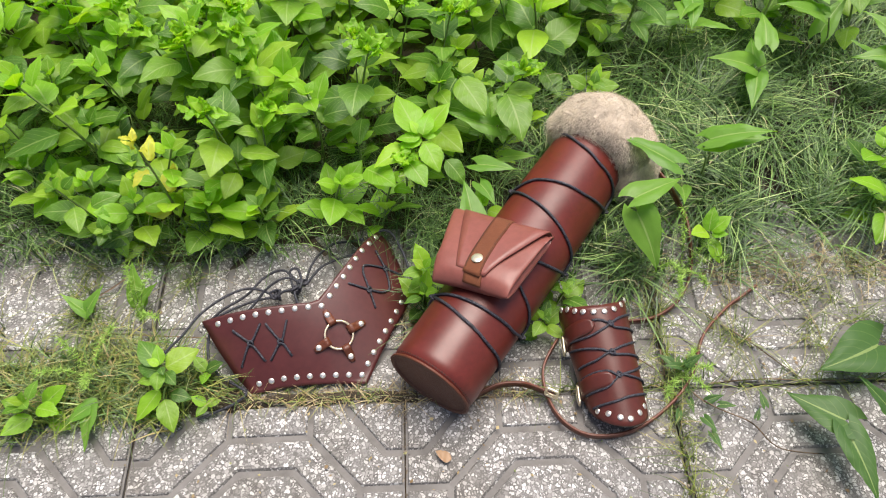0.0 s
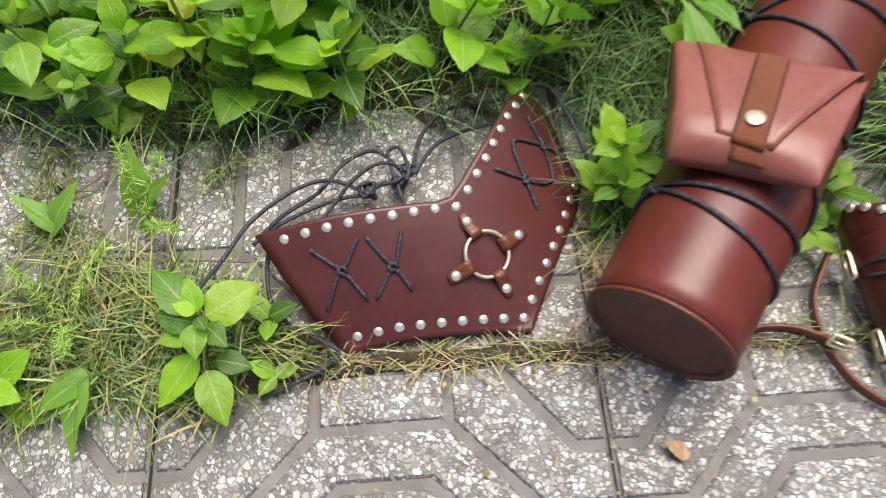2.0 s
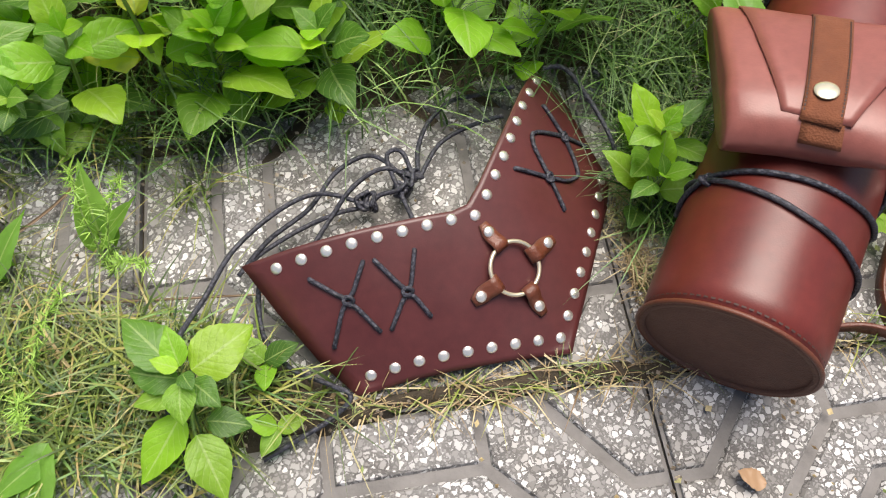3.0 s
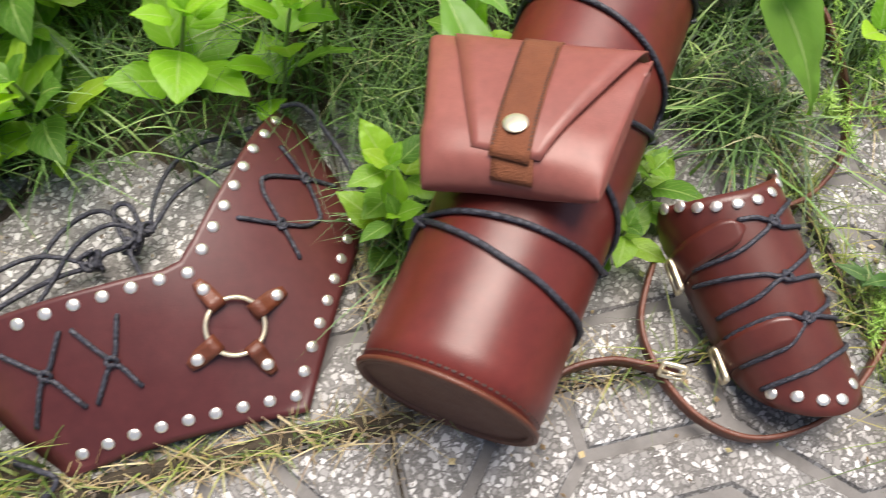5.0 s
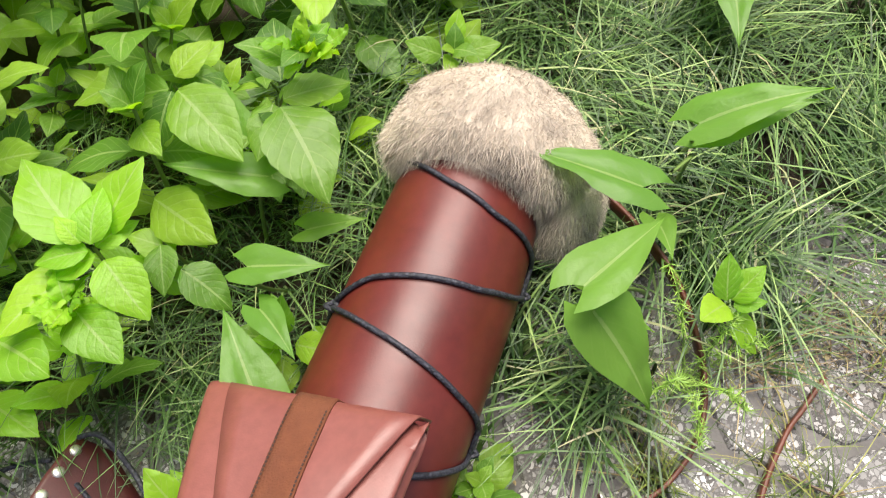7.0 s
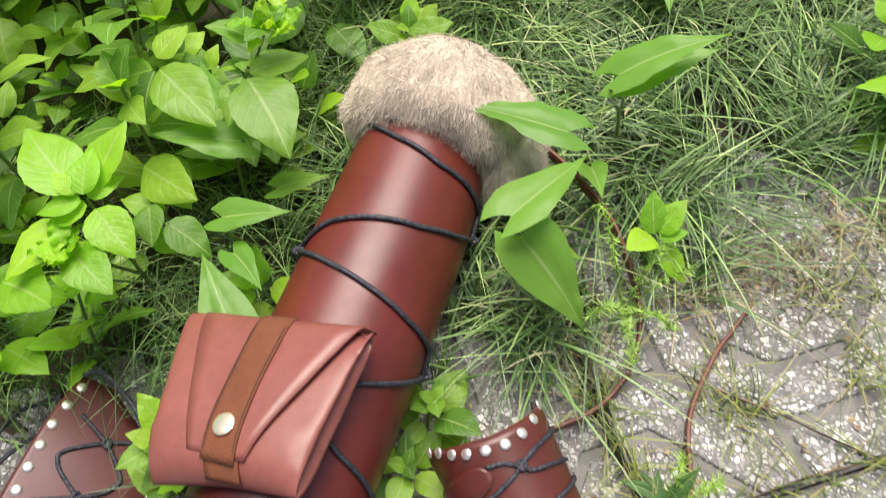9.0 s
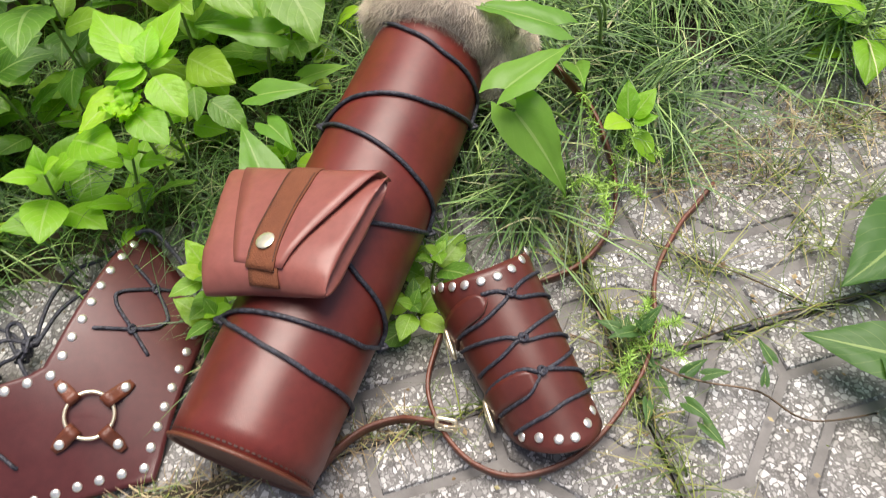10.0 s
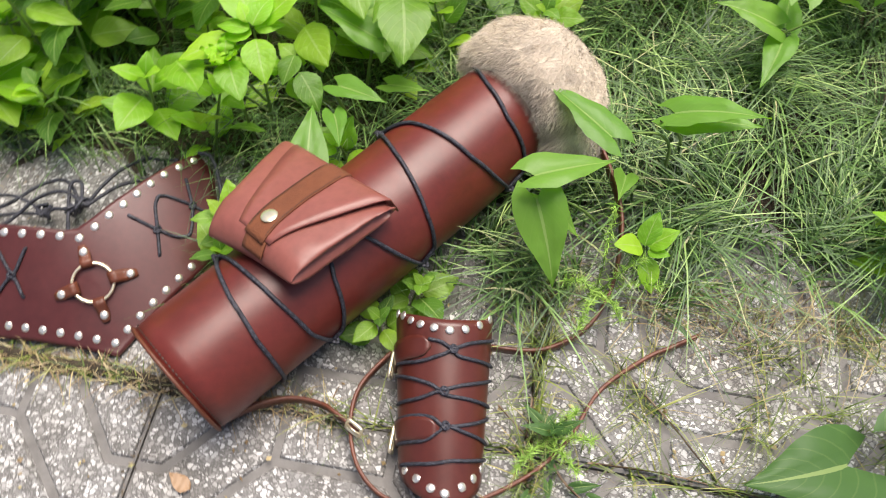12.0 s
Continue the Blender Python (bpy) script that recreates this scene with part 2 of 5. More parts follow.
def flat_section(w, h, r=0.0005):
    w, h = w / 2, h / 2
    return [(-w, -h + r), (-w + r, -h), (w - r, -h), (w, -h + r), (w, h - r), (w - r, h), (-w + r, h), (-w, h - r)]


def cord(points, parent, r=0.0017, name="cord", label="", per=8):
    return part(name, sweep(name, smooth_line(points, per), round_section(r), CORD), parent, label)


def dome(name, r, h, mat, k=14):
    """A rivet's cap: a flattened dome with a rolled rim."""
    verts, faces = [], []
    prof = [(1.0, -0.1), (1.03, 0.12), (0.97, 0.34), (0.82, 0.62), (0.58, 0.86), (0.3, 0.97)]
    for a, z in prof:
        verts += [(r * a * math.cos(6.2832 * j / k), r * a * math.sin(6.2832 * j / k), h * z) for j in range(k)]
    verts.append((0, 0, h))
    for i in range(len(prof) - 1):
        faces += [(i * k + j, i * k + (j + 1) % k, (i + 1) * k + (j + 1) % k, (i + 1) * k + j) for j in range(k)]
    last = (len(prof) - 1) * k
    faces += [(last + j, last + (j + 1) % k, len(verts) - 1) for j in range(k)]
    return mesh(name, verts, faces, mat)


def facing(p, normal):
    """A pose at p whose z points along normal."""
    return Matrix.Translation(p) @ Vector(normal).to_track_quat("Z", "Y").to_matrix().to_4x4()


def shell(name, top, normals, rows, cols, thick, mats, wrap=False, first=True):
    """A sheet of rows x cols points with thickness below it."""
    t = [Vector(v) for v in top]
    verts = t + [v - Vector(q) * thick for v, q in zip(t, normals)]
    n, faces, slots = len(t), [], []
    span = cols if wrap else cols - 1
    for i in range(rows - 1):
        for j in range(span):
            a, b, c, d = i * cols + j, i * cols + (j + 1) % cols, (i + 1) * cols + (j + 1) % cols, (i + 1) * cols + j
            faces += [(a, b, c, d), (a + n, d + n, c + n, b + n)]
            slots += [0, 1]
    edge = [(0, j, 0, j + 1) for j in range(cols - 1) if first] + [(rows - 1, j + 1, rows - 1, j) for j in range(cols - 1)]
    edge += [] if wrap else [(i + 1, 0, i, 0) for i in range(rows - 1)] + [(i, cols - 1, i + 1, cols - 1) for i in range(rows - 1)]
    if wrap:
        edge += ([(0, cols - 1, 0, 0)] if first else []) + [(rows - 1, 0, rows - 1, cols - 1)]
    for a, b, c, d in edge:
        p, q = a * cols + b, c * cols + d
        faces.append((q, p, p + n, q + n))
        slots.append(1)
    return mesh(name, verts, faces, mats, None, slots)


# ---- ground ----
def ground_sheet():
    xs = np.concatenate([-np.geomspace(60, 1.2, 14), np.linspace(-1.1, 1.1, 90), np.geomspace(1.2, 60, 14)])
    ys = np.concatenate([-np.geomspace(60, 0.5, 14), np.linspace(-0.4, 1.6, 80), np.geomspace(1.7, 60, 14)])
    verts = []
    for y in ys:
        for x in xs:
            bank = min(max((y - 0.50) / 0.16, 0), 1)
            z = -0.009 + 0.021 * bank + 0.010 * noise.noise((x * 9, y * 9, 0.3)) * bank + 0.003 * noise.noise((x * 40, y * 40, 2))
            verts.append((x, y, z))
    w = len(xs)
    faces = [(j * w + i, j * w + i + 1, (j + 1) * w + i + 1, (j + 1) * w + i) for j in range(len(ys) - 1) for i in range(w - 1)]
    return mesh("ground", verts, faces, SOIL)


tagged(new("ground", ground_sheet()), "dark crumbly garden soil under the weeds", "ground", kind="structure")

# Paving: 0.30 m terrazzo tiles with a grooved pattern of nested octagons.
TILE, TILE_X, TILE_Y = 0.30, -0.045, 0.320


def tile_mesh():
    """A cement slab with raised chip-stone fields between the grooves."""
    h = 0.1480
    octo = [(0.045, 0.111), (0.102, 0.052), (0.102, -0.052), (0.045, -0.111), (-0.045, -0.111), (-0.102, -0.052), (-0.102, 0.052), (-0.045, 0.111)]
    inner = [(x * 0.66, y * 0.66) for x, y in octo]
    fields = [inner]
    for sx in (1, -1):
        fields.append([(sx * 0.102, 0.052), (sx * h, 0.052), (sx * h, -0.052), (sx * 0.102, -0.052)])
    for sy in (1, -1):
        fields.append([(-0.045, sy * 0.111), (-0.045, sy * h), (0.045, sy * h), (0.045, sy * 0.111)])
    for sx in (1, -1):
        for sy in (1, -1):
            fields.append([(sx * 0.045, sy * 0.111), (sx * 0.045, sy * h), (sx * 0.080, sy * h), (sx * 0.128, sy * 0.090), (sx * h, sy * 0.090), (sx * h, sy * 0.052), (sx * 0.102, sy * 0.052)])
            fields.append([(sx * 0.080, sy * h), (sx * h, sy * h), (sx * h, sy * 0.090), (sx * 0.128, sy * 0.090)])
    verts, faces, slots = [], [], []

    def inset(poly, d):
        area = sum(a[0] * b[1] - b[0] * a[1] for a, b in zip(poly, poly[1:] + poly[:1]))
        p = [Vector(v) for v in (poly if area > 0 else poly[::-1])]
        out = []
        for i, v in enumerate(p):
            e, f = (v - p[i - 1]).normalized(), (p[(i + 1) % len(p)] - v).normalized()
            n1, n2 = Vector((-e.y, e.x)), Vector((-f.y, f.x))
            on_rim = lambda a, b: (abs(abs(a.x) - h) < 1e-6 and abs(a.x - b.x) < 1e-6) or (abs(abs(a.y) - h) < 1e-6 and abs(a.y - b.y) < 1e-6)
            d1 = d * (0.35 if on_rim(p[i - 1], v) else 1)
            d2 = d * (0.35 if on_rim(v, p[(i + 1) % len(p)]) else 1)
            den = e.x * f.y - e.y * f.x
            if abs(den) < 1e-6:
                out.append(v + n1 * d1)
            else:
                a, b = v + n1 * d1, v + n2 * d2
                out.append(a + e * (((b - a).x * f.y - (b - a).y * f.x) / den))
        return out

    def field(poly):
        base = len(verts)
        k = len(poly)
        for d, z in ((0.0034, -0.0032), (0.0046, -0.0006), (0.0060, 0.0)):
            verts.extend((v.x, v.y, z) for v in inset(poly, d))
        for s in range(2):
            for j in range(k):
                faces.append((base + s * k + j, base + s * k + (j + 1) % k, base + (s + 1) * k + (j + 1) % k, base + (s + 1) * k + j))
                slots.append(0)
        faces.append(tuple(base + 2 * k + j for j in range(k)))
        slots.append(0)

    for f in fields:
        field(f)
    base = len(verts)
    for poly, d, z in ((octo, 0.0034, -0.0032), (octo, 0.0056, 0.0), (inner, -0.0056, 0.0), (inner, -0.0034, -0.0032)):
        verts.extend((v.x, v.y, z) for v in inset(poly, d))
    for s in range(3):
        for j in range(8):
            faces.append((base + s * 8 + j, base + s * 8 + (j + 1) % 8, base + (s + 1) * 8 + (j + 1) % 8, base + (s + 1) * 8 + j))
            slots.append(0)
    base = len(verts)
    g = 0.1492
    for z in (-0.0032, -0.03):
        verts.extend([(-g, -g, z), (g, -g, z), (g, g, z), (-g, g, z)])
    faces += [tuple(base + j for j in range(4))] + [(base + (j + 1) % 4, base + j, base + 4 + j, base + 4 + (j + 1) % 4) for j in range(4)]
    slots += [1] * 5
    return mesh("paving_tile", verts, faces, [TERRAZZO, CEMENT], None, slots, smooth=False)


pavement = thing("pavement", "grey terrazzo pavement tiles with octagon grooves, dirty joints", "pavement", kind="structure")
tile_data = tile_mesh()
rng = random.Random(5)
for row in range(-7, 1):
    for col in range(-7, 7):
        settle = pose(TILE_X + TILE * (col + 0.5), TILE_Y + TILE * (row + 0.5), rng.uniform(-0.003, 0.0015), rng.uniform(-0.35, 0.35), rng.uniform(-0.35, 0.35), rng.uniform(-0.5, 0.5) + 180 * rng.randrange(2))
        part("paving_tile", tile_data, pavement, at=settle)

# ---- quiver ----
QA, QB = Vector((-0.0055, 0.33, 0.0493)), Vector((0.206, 0.62, 0.0636))
QD = (QB - QA).normalized()
QU = QD.cross(Vector((0, 0, 1))).normalized()
QW = QU.cross(QD)
Q_START, Q_END, Q_R = -0.0185, 0.389, 0.0513


def on_quiver(s, degrees, lift=0.0):
    """A point on the quiver's skin: metres along it, degrees round it from its top."""
    pinch = min(max((s - 0.25) / 0.14, 0), 1) ** 1.5
    r = Q_R - 0.004 * pinch - 0.0018 * max(0, 1 - (s + 0.02) / 0.12) + lift
    a = radians(degrees)
    return QA + QD * s + QU * (r * math.sin(a) * (1 - 0.06 * pinch) - 0.004 * pinch) + QW * r * math.cos(a)


def quiver():
    top = thing("quiver", "oxblood leather tube quiver wrapped in black cord with fur rim", "quiver")
    k, rows = 56, 26
    pts, nor = [], []
    for i in range(rows):
        s = Q_START + (Q_END - Q_START) * i / (rows - 1)
        lip = -0.0012 if i == 0 else 0.0
        for j in range(k):
            pts.append(on_quiver(s, 360 * j / k, lip))
            a = 6.28319 * j / k
            nor.append(QU * math.sin(a) + QW * math.cos(a))
    part("body", shell("body", pts, nor, rows, k, 0.0032, [QUIVER, FLESH], wrap=True), top)
    verts = [QA + QD * (Q_START + 0.0018)]
    for f in (0.35, 0.7, 0.945):
        verts += [QA + QD * (Q_START + 0.0018 + 0.001 * (f < 0.6)) + (on_quiver(Q_START, 360 * j / k) - QA - QD * Q_START) * f for j in range(k)]
    faces = [(0, 1 + (j + 1) % k, 1 + j) for j in range(k)]
    for i in range(2):
        faces += [(1 + i * k + j, 1 + i * k + (j + 1) % k, 1 + (i + 1) * k + (j + 1) % k, 1 + (i + 1) * k + j) for j in range(k)]
    part("base", mesh("base", verts, faces, FLESH), top, "dark brown raw leather end disc")
    part("rim", sweep("rim", [on_quiver(Q_START + 0.0012, 360 * j / 60, -0.0004) for j in range(60)], round_section(0.0016, 6), STRAP, closed=True), top)
    verts, faces = [], []
    for j in range(84):
        a = 360 * j / 84
        p, q = on_quiver(Q_START + 0.0052, a, 0.0005), on_quiver(Q_START + 0.0052, a + 2.7, 0.0005)
        b = len(verts)
        verts += [p - QD * 0.0005, q - QD * 0.0005, q + QD * 0.0005, p + QD * 0.0005]
        faces.append((b, b + 1, b + 2, b + 3))
    part("stitching", mesh("stitching", verts, faces, THREAD), top, "row of dark stitches")
    L = 0.0016
    wraps = (
        ((0.040, 118), (0.042, 98), (0.042, 42), (0.047, 2), (0.055, -34), (0.062, -62), (0.075, -110)),
        ((0.055, -105), (0.064, -62), (0.067, -11), (0.070, 26), (0.076, 70), (0.089, 107)),
        ((0.089, 107), (0.098, 100), (0.107, 67), (0.113, 42), (0.119, 28), (0.135, -5), (0.150, -50), (0.165, -110)),
        ((0.135, -60), (0.143, -10), (0.151, 31), (0.160, 52), (0.184, 104)),
        ((0.184, 104), (0.197, 89), (0.202, 49), (0.209, 17), (0.216, -13), (0.229, -62), (0.238, -110)),
        ((0.222, -110), (0.234, -62), (0.246, -32), (0.253, 0), (0.260, 35), (0.272, 68), (0.288, 104)),
        ((0.288, 104), (0.306, 96), (0.308, 60), (0.308, 30), (0.317, -8), (0.337, -62), (0.345, -110)),
    )
    for w in wraps:
        dense = [(a[0] + (b[0] - a[0]) * f / 3, a[1] + (b[1] - a[1]) * f / 3) for a, b in zip(w, w[1:]) for f in range(3)] + [w[-1]]
        cord([on_quiver(s, a, L) for s, a in dense], top, per=4, label="black waxed cord wrap")
    for s, a in ((0.0625, -62), (0.089, 106), (0.185, 105), (0.288, 104), (0.231, -64)):
        c = on_quiver(s, a, 0.002)
        loop = [c + QD * 0.003 * math.cos(t) + (QW * math.cos(radians(a)) + QU * math.sin(radians(a))) * 0.002 * math.sin(2 * t) + QD.cross(QW) * 0.003 * math.sin(t) for t in (0, 1, 2, 3, 4, 5)]
        part("knot", sweep("knot", smooth_line(loop, 5, True), round_section(0.0016, 6), CORD, closed=True), top)
    return top


quiver_thing = quiver()


def fur_trim(parent):
    """A thick rabbit-fur cap folded over the quiver's mouth, one flap hanging at its side."""
    r = random.Random(11)
    centre = QA + QD * 0.362 + QW * 0.017 - QU * 0.002
    bm = bmesh.new()
    bmesh.ops.create_icosphere(bm, subdivisions=4, radius=1.0)
    for v in bm.verts:
        c = v.co.copy()
        lump = 1 + 0.11 * noise.noise(c * 1.7 + Vector((2, 0, 1))) + 0.06 * noise.noise(c * 4)
        x, y, z = c * lump
        front = 0.034 if y < 0 else 0.060
        y = -abs(y) ** 0.5 if y < 0 else y
        v.co = centre + QU * x * (0.064 if x < 0 else 0.071) + QD * y * front + QW * (z * 0.052 if z > 0 else z * 0.045)
    flap_at = QA + QD * 0.360 + QU * 0.058 - QW * 0.008
    made = bmesh.ops.create_icosphere(bm, subdivisions=3, radius=1.0)
    for v in made["verts"]:
        c = v.co.copy()
        x, y, z = c * (1 + 0.08 * noise.noise(c * 2.5 + Vector((4, 0, 0))))
        v.co = flap_at + QU * (x * 0.024 + 0.006 * z * z) + QD * (y * 0.038) + QW * (z * 0.042)
    d = bpy.data.meshes.new("fur_trim")
    bm.normal_update()
    roots = [(f.calc_center_median(), f.normal.copy(), f.calc_area(), [v.co.copy() for v in f.verts]) for f in bm.faces]
    bm.to_mesh(d)
    bm.free()
    d.materials.append(FUR)
    trim = part("fur_trim", d, parent, "mottled beige rabbit fur cuff")
    total = sum(q[2] for q in roots)
    verts, faces = [], []
    for c, n0, area, tri in roots:
        want = 64000 * area / total
        for _ in range(int(want) + (r.random() < want % 1)):
            a, b = sorted((r.random(), r.random()))
            p = tri[0] * a + tri[1] * (b - a) + tri[2] * (1 - b)
            lie = (-QD * 0.9 + QU * 0.15 + Vector((r.gauss(0, 0.35), r.gauss(0, 0.35), r.gauss(0, 0.35))))
            way = (n0 * 0.5 + lie * 0.85).normalized()
            long = r.uniform(0.0035, 0.0065) * (1.0 + 0.7 * (n0.dot(QD) < -0.35))
            side = way.cross(Vector((r.gauss(0, 1), r.gauss(0, 1), r.gauss(0, 1)))).normalized() * 0.00013
            mid, tip = p + way * long * 0.55, p + (way + lie * 0.35).normalized() * long
            k = len(verts)
            verts += [p - side, p + side, mid + side * 0.8, mid - side * 0.8, tip]
            faces += [(k, k + 1, k + 2, k + 3), (k + 3, k + 2, k + 4)]
    hair = part("fur_hair", mesh("fur_hair", verts, faces, FUR), trim)
    tagged(hair, kind="stuff")


fur_trim(quiver_thing)


def strap_part(name, points, parent, label, width=0.010, thick=0.0028, lean=(0, 0, 1)):
    line = smooth_line(points, 8)
    return part(name, sweep(name, line, flat_section(thick, width), STRAP, up=Vector(lean)), parent, label)


def buckle(parent, at, w=0.020, h=0.015):
    """A brass frame buckle with its prong."""
    loop = [(w / 2 * sx, h / 2 * sy, 0) for sx, sy in ((-1, -0.7), (-0.8, -1), (0.8, -1), (1, -0.7), (1, 0.7), (0.8, 1), (-0.8, 1), (-1, 0.7))]
    b = part("buckle", sweep("buckle", smooth_line(loop, 3, True), round_section(0.0016, 7), BRASS, closed=True), parent, "polished brass buckle", at)
    part("prong", sweep("prong", [Vector((-w / 2, 0, 0.0012)), Vector((0, 0, 0.0022)), Vector((w / 2 + 0.001, 0, 0.0012))], round_section(0.0009, 6), BRASS), b)
    return b


strap_part("shoulder_strap", ((0.212, 0.400, 0.010), (0.240, 0.402, 0.009), (0.262, 0.410, 0.008), (0.284, 0.426, 0.012), (0.299, 0.450, 0.018), (0.306, 0.482, 0.028), (0.304, 0.528, 0.042), (0.284, 0.575, 0.056), (0.262, 0.61, 0.06)), quiver_thing, "reddish brown leather strap")
strap_part("shoulder_strap", ((0.380, 0.441, 0.010), (0.358, 0.427, 0.008), (0.337, 0.413, 0.007), (0.303, 0.379, 0.007), (0.281, 0.333, 0.007), (0.249, 0.298, 0.007), (0.203, 0.270, 0.007), (0.158, 0.266, 0.007), (0.129, 0.283, 0.007), (0.114, 0.314, 0.008), (0.114, 0.348, 0.009), (0.136, 0.384, 0.012)), quiver_thing, "reddish brown leather strap")
strap_part("shoulder_strap", ((0.121, 0.311, 0.013), (0.102, 0.321, 0.014), (0.086, 0.328, 0.010), (0.062, 0.328, 0.009), (0.040, 0.318, 0.012), (0.024, 0.304, 0.020)), quiver_thing, "reddish brown leather strap", 0.011)
buckle(quiver_thing, pose(0.118, 0.312, 0.019, 62, 0, -28), 0.013, 0.009)


# ---- pouch ----
def pouch():
    ex, ez = Vector((0.845, -0.49, 0.2)).normalized(), Vector((-0.077, 0.2617, 0.962)).normalized()
    ey = ez.cross(ex).normalized()
    ex = ey.cross(ez)
    m = Matrix((ex, ey, ez)).transposed().to_4x4()
    m.translation = (0.04, 0.421, 0.1315)
    top = thing("belt_pouch", "russet leather belt pouch with suede strap lying on the quiver", "pouch", m)
    ring = [Vector((0, y, z)) for y, z in ((-0.0240, -0.0235), (-0.0232, -0.0175), (-0.0195, -0.0118), (-0.0125, -0.0064), (-0.0010, -0.0022), (0.0150, -0.0006), (0.0400, 0.0), (0.0600, -0.0012), (0.0690, -0.0045), (0.0725, -0.0105), (0.0715, -0.0180), (0.0660, -0.0250), (0.0400, -0.0310), (0.0120, -0.0345), (-0.0080, -0.0365), (-0.0190, -0.0315))]
    profile = smooth_line(ring, 3, True)

    def left(y):
        return -0.0395 - 0.285 * (y + 0.0285)

    def right(y):
        return 0.0455 + 0.108 * (y + 0.0285)

    def front(x, y):
        """Height of the bulging front at a place, past the top edge too."""
        for a, b in zip(profile[:30], profile[1:31]):
            if a.y <= y < b.y:
                z = a.z + (b.z - a.z) * (y - a.y) / (b.y - a.y)
                break
        else:
            z = profile[0].z if y < 0 else profile[28].z
        edge = min((x - left(y)) / 0.010, (right(y) - x) / 0.004, 1)
        return z - 0.0045 * (1 - max(0, edge)) ** 2 + 0.0009 * noise.noise((x * 38, y * 38, 4))

    spans = (0.0, 0.012, 0.035, 0.075, 0.13, 0.22, 0.34, 0.46, 0.58, 0.70, 0.80, 0.88, 0.94, 0.975, 0.993, 1.0)
    thick = (0.70, 0.84, 0.93, 0.98, 1, 1, 1, 1, 0.99, 0.94, 0.86, 0.76, 0.66, 0.56, 0.47, 0.38)
    verts, faces, k = [], [], len(profile)
    for f, w in zip(spans, thick):
        for q in profile:
            x = left(q.y) + (right(q.y) - left(q.y)) * f
            mid_z = -0.0165 - 0.12 * (0.07 - q.y) + 0.0105 * max(0, f - 0.55) / 0.45
            sag = 0.0030 * math.exp(-((x - 0.006) / 0.030) ** 2) * max(0, min(1, (-q.y - 0.012) / 0.012))
            y = q.y * (0.985 + 0.015 * w) + sag
            if q.y < 0:
                y -= 0.0055 * (1 - f) ** 1.5
            if f > 0.9 and q.y > 0.055:
                y -= 0.006 * (f - 0.9) * 10
            verts.append((x, y, mid_z + (q.z - mid_z) * w + 0.0009 * noise.noise((x * 38, q.y * 38, 4)) + 0.0007 * noise.noise((x * 90, q.y * 90, 2))))
    for i in range(len(spans) - 1):
        faces += [(i * k + j, i * k + (j + 1) % k, (i + 1) * k + (j + 1) % k, (i + 1) * k + j) for j in range(k)]
    # The side gusset is folded inwards at the open end.
    last = (len(spans) - 1) * k
    for step, (inwards, w) in enumerate(((0.0002, 0.30), (0.0020, 0.20), (0.0045, 0.05))):
        base = len(verts)
        for q in profile:
            mid_z = -0.0060 - 0.12 * (0.07 - q.y)
            verts.append((right(q.y) - inwards, q.y * (0.97 - 0.03 * step), mid_z + (q.z - mid_z) * w))
        faces += [(last + j, last + (j + 1) % k, base + (j + 1) % k, base + j) for j in range(k)]
        last = base
    faces += [tuple(last + j for j in range(k)), tuple(j for j in range(k))[::-1]]
    part("body", mesh("body", verts, faces, POUCH), top)

    def sheet(name, edges, lift, thick_of, mat, label="", rows=26, cols=9, over=0.0, flare=0.0):
        """A leather sheet lying on the pouch's front between two side lines, carried over its top edge."""
        pts, nor = [], []
        for i in range(rows):
            f = i / (rows - 1)
            for j in range(cols):
                g = j / (cols - 1)
                p = Vector(edges[0]).lerp(Vector(edges[1]), f).lerp(Vector(edges[2]).lerp(Vector(edges[3]), f), g)
                h = 0.0006
                z = front(p.x, p.y)
                n = Vector((0, -(front(p.x, p.y + h) - front(p.x, p.y - h)) / (2 * h), 1)).normalized()
                q = Vector((p.x, p.y, z)) + n * lift + Vector((0, 0, flare * max(0, f - 0.75) * 4 * g ** 4))
                if f == 1.0 and over:
                    q += Vector((0, 0.0012, -over))
                pts.append(q)
                nor.append(n)
        return part(name, shell(name, pts, nor, rows, cols, thick_of, [mat, mat]), top, label)

    sheet("flap", ((-0.0180, -0.0140), (-0.0535, 0.0722), (0.0165, -0.0150), (0.0545, 0.0722)), 0.0017, 0.0013, POUCH, "folded russet leather flap", over=0.007, flare=0.0025)
    sheet("strap", ((-0.0085, -0.0160), (-0.0125, 0.0728), (0.0115, -0.0170), (0.0090, 0.0728)), 0.0030, 0.0013, SUEDE, "brown suede closing strap", cols=6, over=0.007)
    sheet("strap_end", ((-0.0062, -0.0230), (-0.0080, -0.0120), (0.0145, -0.0230), (0.0125, -0.0120)), 0.0014, 0.0014, SUEDE, "brown suede strap end", 10, 5)
    for x0, x1 in ((-0.0074, -0.0112), (0.0104, 0.0078)):
        verts, faces = [], []
        for i in range(38):
            f = i / 38
            ends = [(x0 + (x1 - x0) * e, -0.0155 + 0.078 * e) for e in (f, f + 0.017)]
            (ax, ay), (bx, by) = ends
            za, zb = front(ax, ay) + 0.0034, front(bx, by) + 0.0034
            k = len(verts)
            verts += [(ax - 0.0004, ay, za), (ax + 0.0004, ay, za), (bx + 0.0004, by, zb), (bx - 0.0004, by, zb)]
            faces.append((k, k + 1, k + 2, k + 3))
        part("stitching", mesh("stitching", verts, faces, THREAD), top)
    part("snap_button", dome("snap_button", 0.0062, 0.0014, BRASS, 22), top, "round pale brass snap button", pose(0.0008, -0.001, 0.0010, 6, 0, 0))
    return top


pouch()

